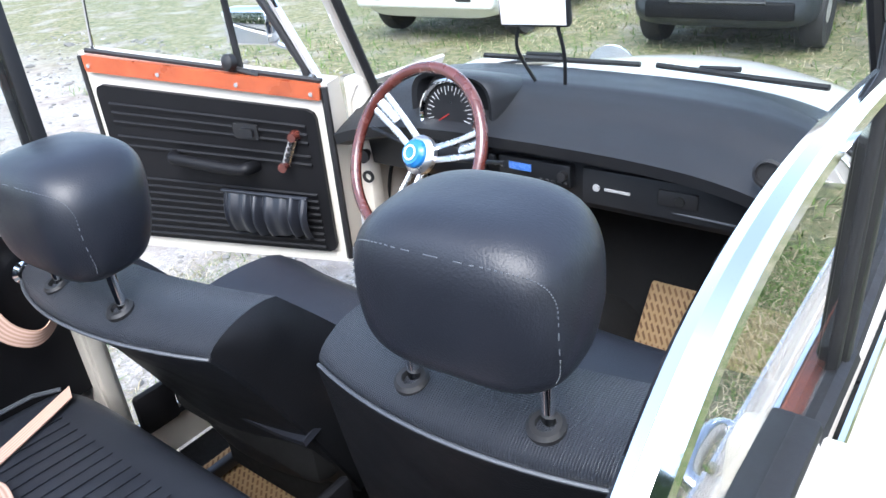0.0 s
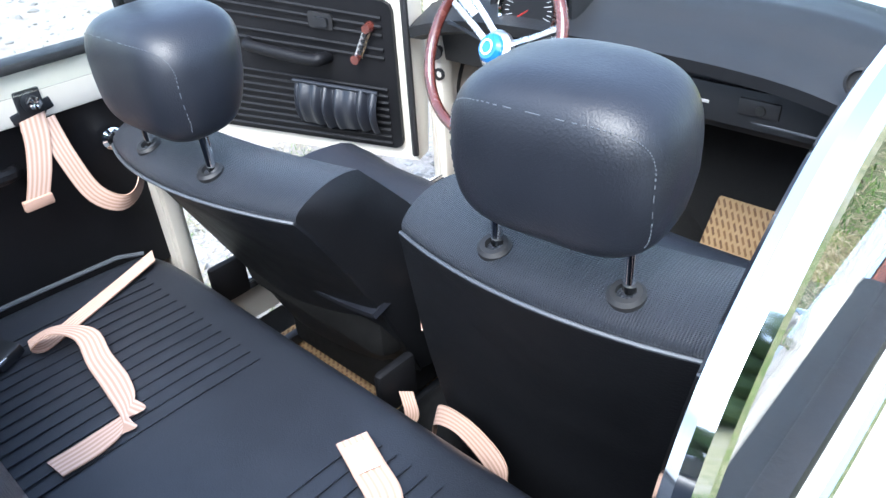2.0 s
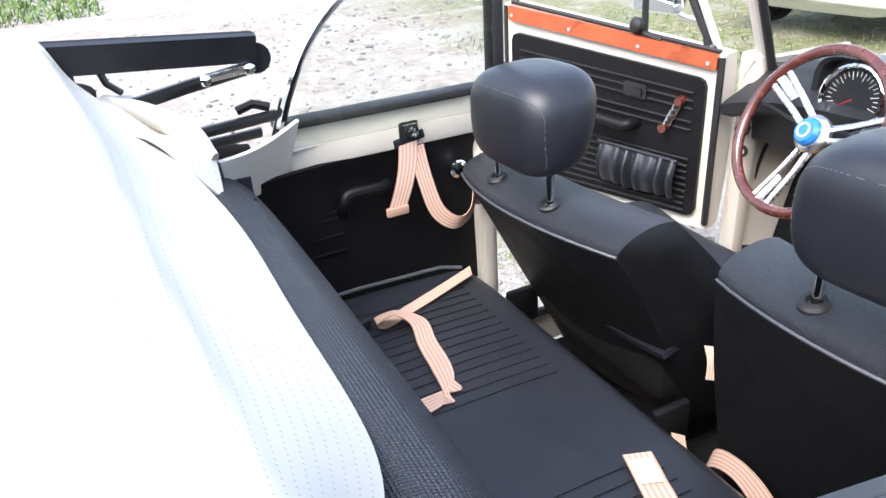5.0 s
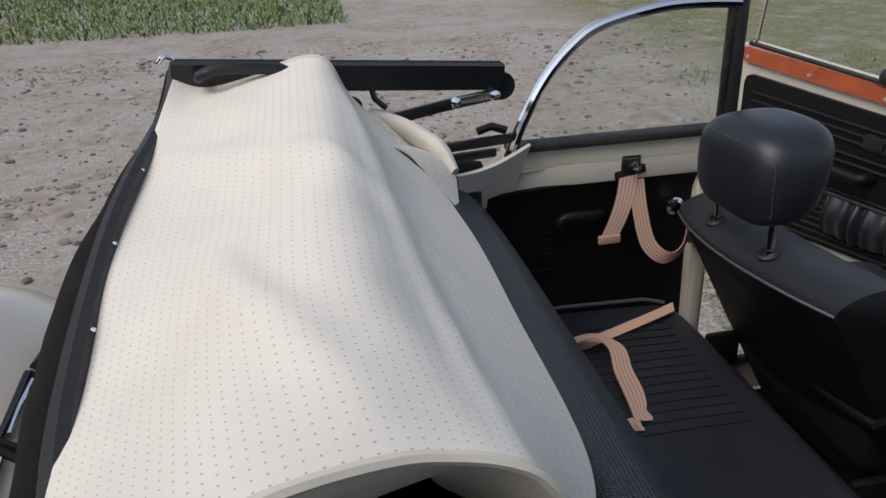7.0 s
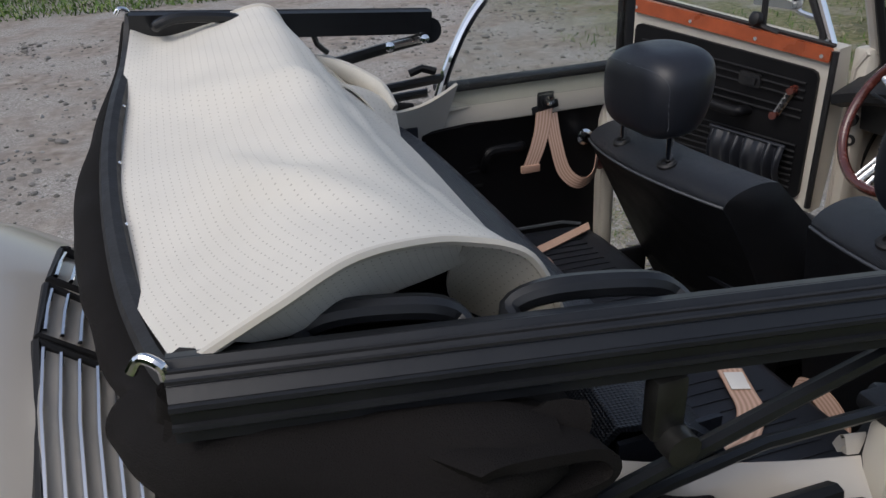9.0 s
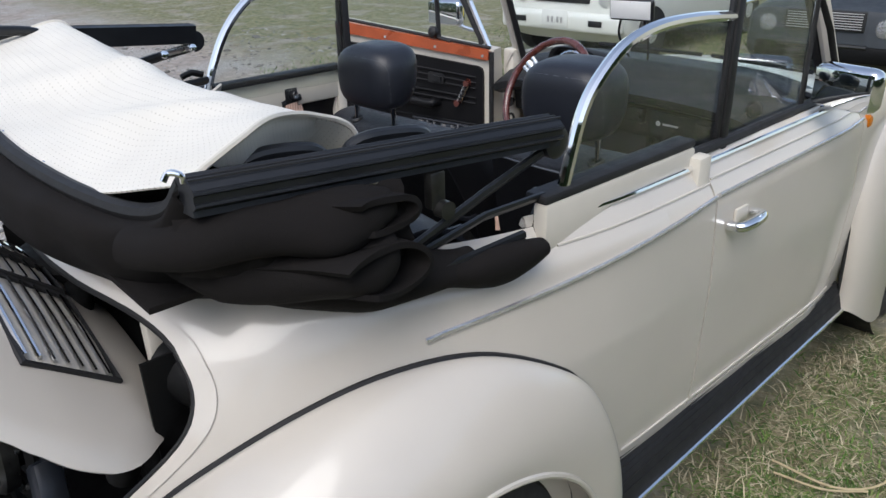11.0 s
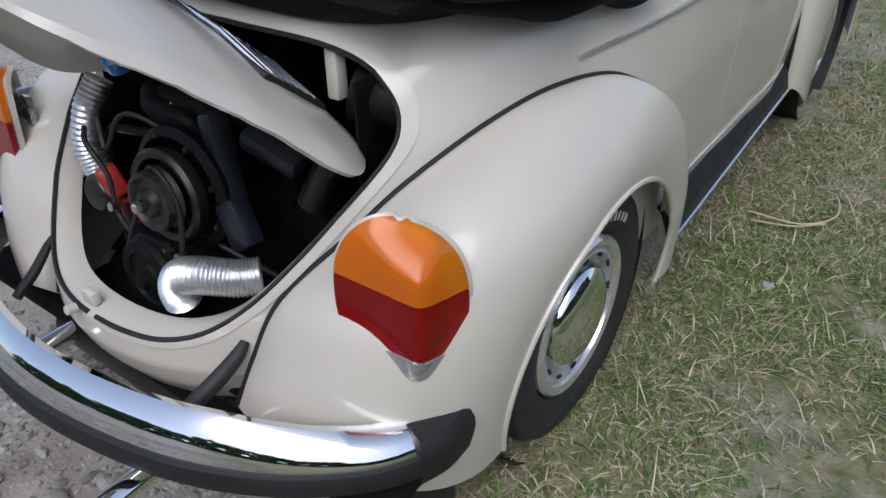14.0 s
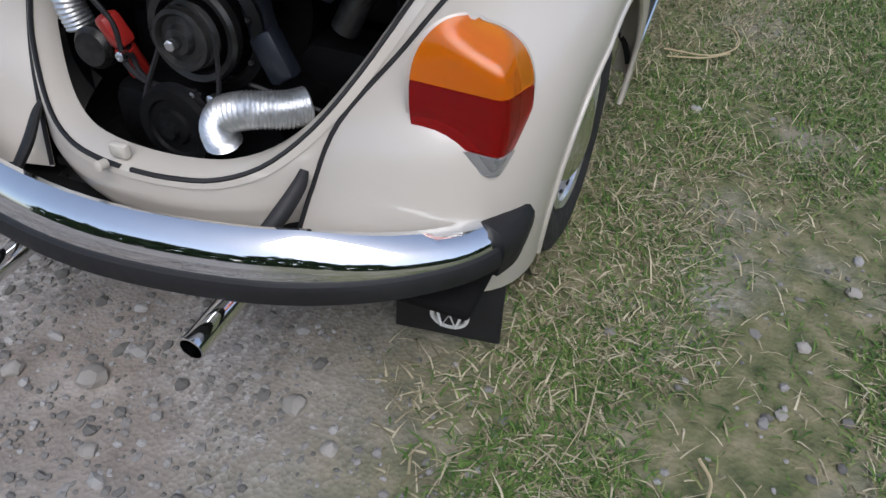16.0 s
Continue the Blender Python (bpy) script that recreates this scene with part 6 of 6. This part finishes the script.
# ---- parked cars ----
def parked_car(label, x, y, turn, length, width, tall, paint, nose, lamps):
    """A small car facing the camera's side; local y runs from its front backwards."""
    c = thing("parked_car", label, "car", (x, y, 0))
    c.rotation_euler = (0, 0, radians(turn))
    hw = width / 2

    def ring(yy, w, z0, z1, sq=.35):
        return [Vector((w * math.copysign(abs(math.cos(a)) ** sq, math.cos(a)), yy, (z0 + z1) / 2 + (z1 - z0) / 2 * math.copysign(abs(math.sin(a)) ** sq, math.sin(a)))) for a in np.linspace(0, 2 * math.pi, 36, endpoint=False)]
    L = length
    st = [(0, .90, .32, nose * .93), (.03, .95, .28, nose), (.10, .98, .22, nose + .02), (.28 * L / 3, 1, .20, nose + .05), (.9, 1, .20, nose + .10), (L * .6, 1, .2, nose + .12), (L * .9, .98, .22, nose + .06), (L, .92, .3, nose - .02)]
    part("body", loft(bmesh.new(), [ring(a, hw * b, z0, z1) for a, b, z0, z1 in st], True, True), paint, c)
    cab = [(L * .26, .80, nose, nose + .12), (L * .36, .84, nose, tall - .03), (L * .45, .84, nose, tall), (L * .78, .82, nose, tall - .02), (L * .93, .78, nose, nose + .15)]
    part("cabin", loft(bmesh.new(), [ring(a, hw * b, z0, z1, .45) for a, b, z0, z1 in cab], True, True), paint, c)
    part("windscreen", sheet(lambda u, v: Vector((hw * .70 * (2 * u - 1), L * (.275 + .085 * v) - .012, nose + .11 + (tall - nose - .20) * v)), 8, 6, .01), DARKGLASS, c)
    for s in (-1, 1):
        part("side_window", sheet(lambda u, v: Vector((s * (hw * .845 - .01 * v), L * (.40 + .40 * u - .03 * v), nose + .10 + (tall - nose - .18) * v)), 6, 4, .01), DARKGLASS, c)
        part("headlight", lathe([(0, .03), (.06, .028), (.085, .012), (.09, 0)], (s * hw * .68, .02, nose - .12), (0, -1, .1), 24), lamps, c)
        for yy in (.55, L - .6):
            w = part("wheel", lathe([(.17, .02), (.16, .06), (.10, .07), (0, .075)], (0, 0, 0), (1, 0, 0), 28), STEEL, c)
            part("tyre", lathe([(.17, -.08), (.27, -.08), (.285, -.05), (.285, .05), (.27, .08), (.17, .07)], (0, 0, 0), (1, 0, 0), 32), TYRE, w)
            w.location = (s * (hw - .06), yy, .285)
            if s < 0:
                w.rotation_euler = (0, 0, math.pi)
        part("mirror", box((s * (hw + .06), L * .33, nose + .12), (.12, .05, .08), .02), paint, c)
    return c, hw


wc, hw = parked_car("white parked car with a painted bumper and black inserts", -3.80, 5.75, 4, 3.6, 1.55, 1.35, WHITECAR, .78, CLEARL)
bump = part("bumper", box((0, -.02, .42), (1.52, .14, .20), .05, seg=3), WHITECAR, wc)
for x in (-.48, .48):
    part("bumper_insert", box((x, -.092, .43), (.16, .012, .06), .02), RUBBER, bump)
part("plate", box((-.02, -.094, .46), (.33, .008, .165), .004), WHITEP, bump)
for x in (-.10, -.05, .02, .07):
    part("plate_bar", box((x, -.0995, .445), (.03, .002, .06), .001), GREYP, bump)
part("grille", box((0, -.005, .66), (.7, .02, .10), .01), RUBBER, wc)
dc, hw = parked_car("dark blue small car without bumper, round headlights", -1.17, 5.95, 3, 3.05, 1.35, 1.3, NAVY, .70, CLEARL)
gr = part("grille", box((0, -.012, .62), (.62, .02, .16), .03), RUBBER, dc)
for k in range(7):
    part("grille_slat", box((0, -.024, .56 + k * .02), (.58, .006, .007), .002), STEEL, gr)
part("front_valance", box((0, .03, .36), (1.1, .10, .14), .03), ENGINE, dc)
part("bumper_iron", merged(tube([(-.35, -.01, .42), (.35, -.01, .42)], .018, 8)), ENGMET, dc)
yc, hw = parked_car("bright yellow small parked car", .72, 5.95, -6, 3.3, 1.34, 1.38, YELLOW, .80, CLEARL)
part("bumper", tube([(-.68, .1, .40), (-.5, -.02, .40), (.5, -.02, .40), (.68, .1, .40)], .05, 10, n=20), YELLOW, yc)


# ---- unseen trees round the yard, added for reflections ----
def unseen_tree_row(label, a, b, tall, step, seed):
    """An added dense far row of trees, out of view: many small clumps of leaves along a line, with an uneven top."""
    pick = np.random.default_rng(seed)
    a, b = np.array(a, float), np.array(b, float)
    along_row = (b - a) / np.linalg.norm(b - a)
    n = int(np.linalg.norm(b - a) / step)
    at, size = [], []
    for k in range(n):
        p = a + along_row * step * k
        top = tall * (.62 + .38 * (noise.noise(Vector((p[0] * .22, p[1] * .22, seed))) + .5))
        for z in np.arange(.2, top, .42):
            at.append((p[0] + pick.normal(0, .5), p[1] + pick.normal(0, .5), z + pick.normal(0, .12)))
            size.append(pick.uniform(.28, .6))
    ico = bmesh.new()
    bmesh.ops.create_icosphere(ico, subdivisions=1, radius=1)
    bv = np.array([v.co[:] for v in ico.verts])
    bf = np.array([[v.index for v in f.verts] for f in ico.faces])
    ico.free()
    at, size = np.array(at), np.array(size)[:, None, None]
    v = bv[None] * (1 + pick.uniform(-.35, .35, (len(at), len(bv), 1))) * size + at[:, None]
    faces = (bf[None] + (np.arange(len(at)) * len(bv))[:, None, None]).reshape(-1, 3)
    me = bpy.data.meshes.new("unseen_tree_row")
    me.from_pydata(v.reshape(-1, 3).tolist(), [], [tuple(f) for f in faces.tolist()])
    me.materials.append(FOLIAGE)
    return tagged(new("unseen_tree_row", me), label, "trees", kind="stuff")


FOLIAGE = tinted("dark_foliage", [(0, (0.025, 0.045, 0.012)), (0.6, (0.045, 0.075, 0.022)), (1, (0.08, 0.11, 0.035))])
# both rows stay out of view and only darken what chrome and glass reflect
unseen_tree_row("unseen far row of dark green trees, added behind the yard for reflections", (-16, -13), (16, -13), 6.0, .40, 31)
unseen_tree_row("unseen far row of dark green trees, added beside the turf for reflections", (13, -13), (13, 14), 5.5, .40, 32)
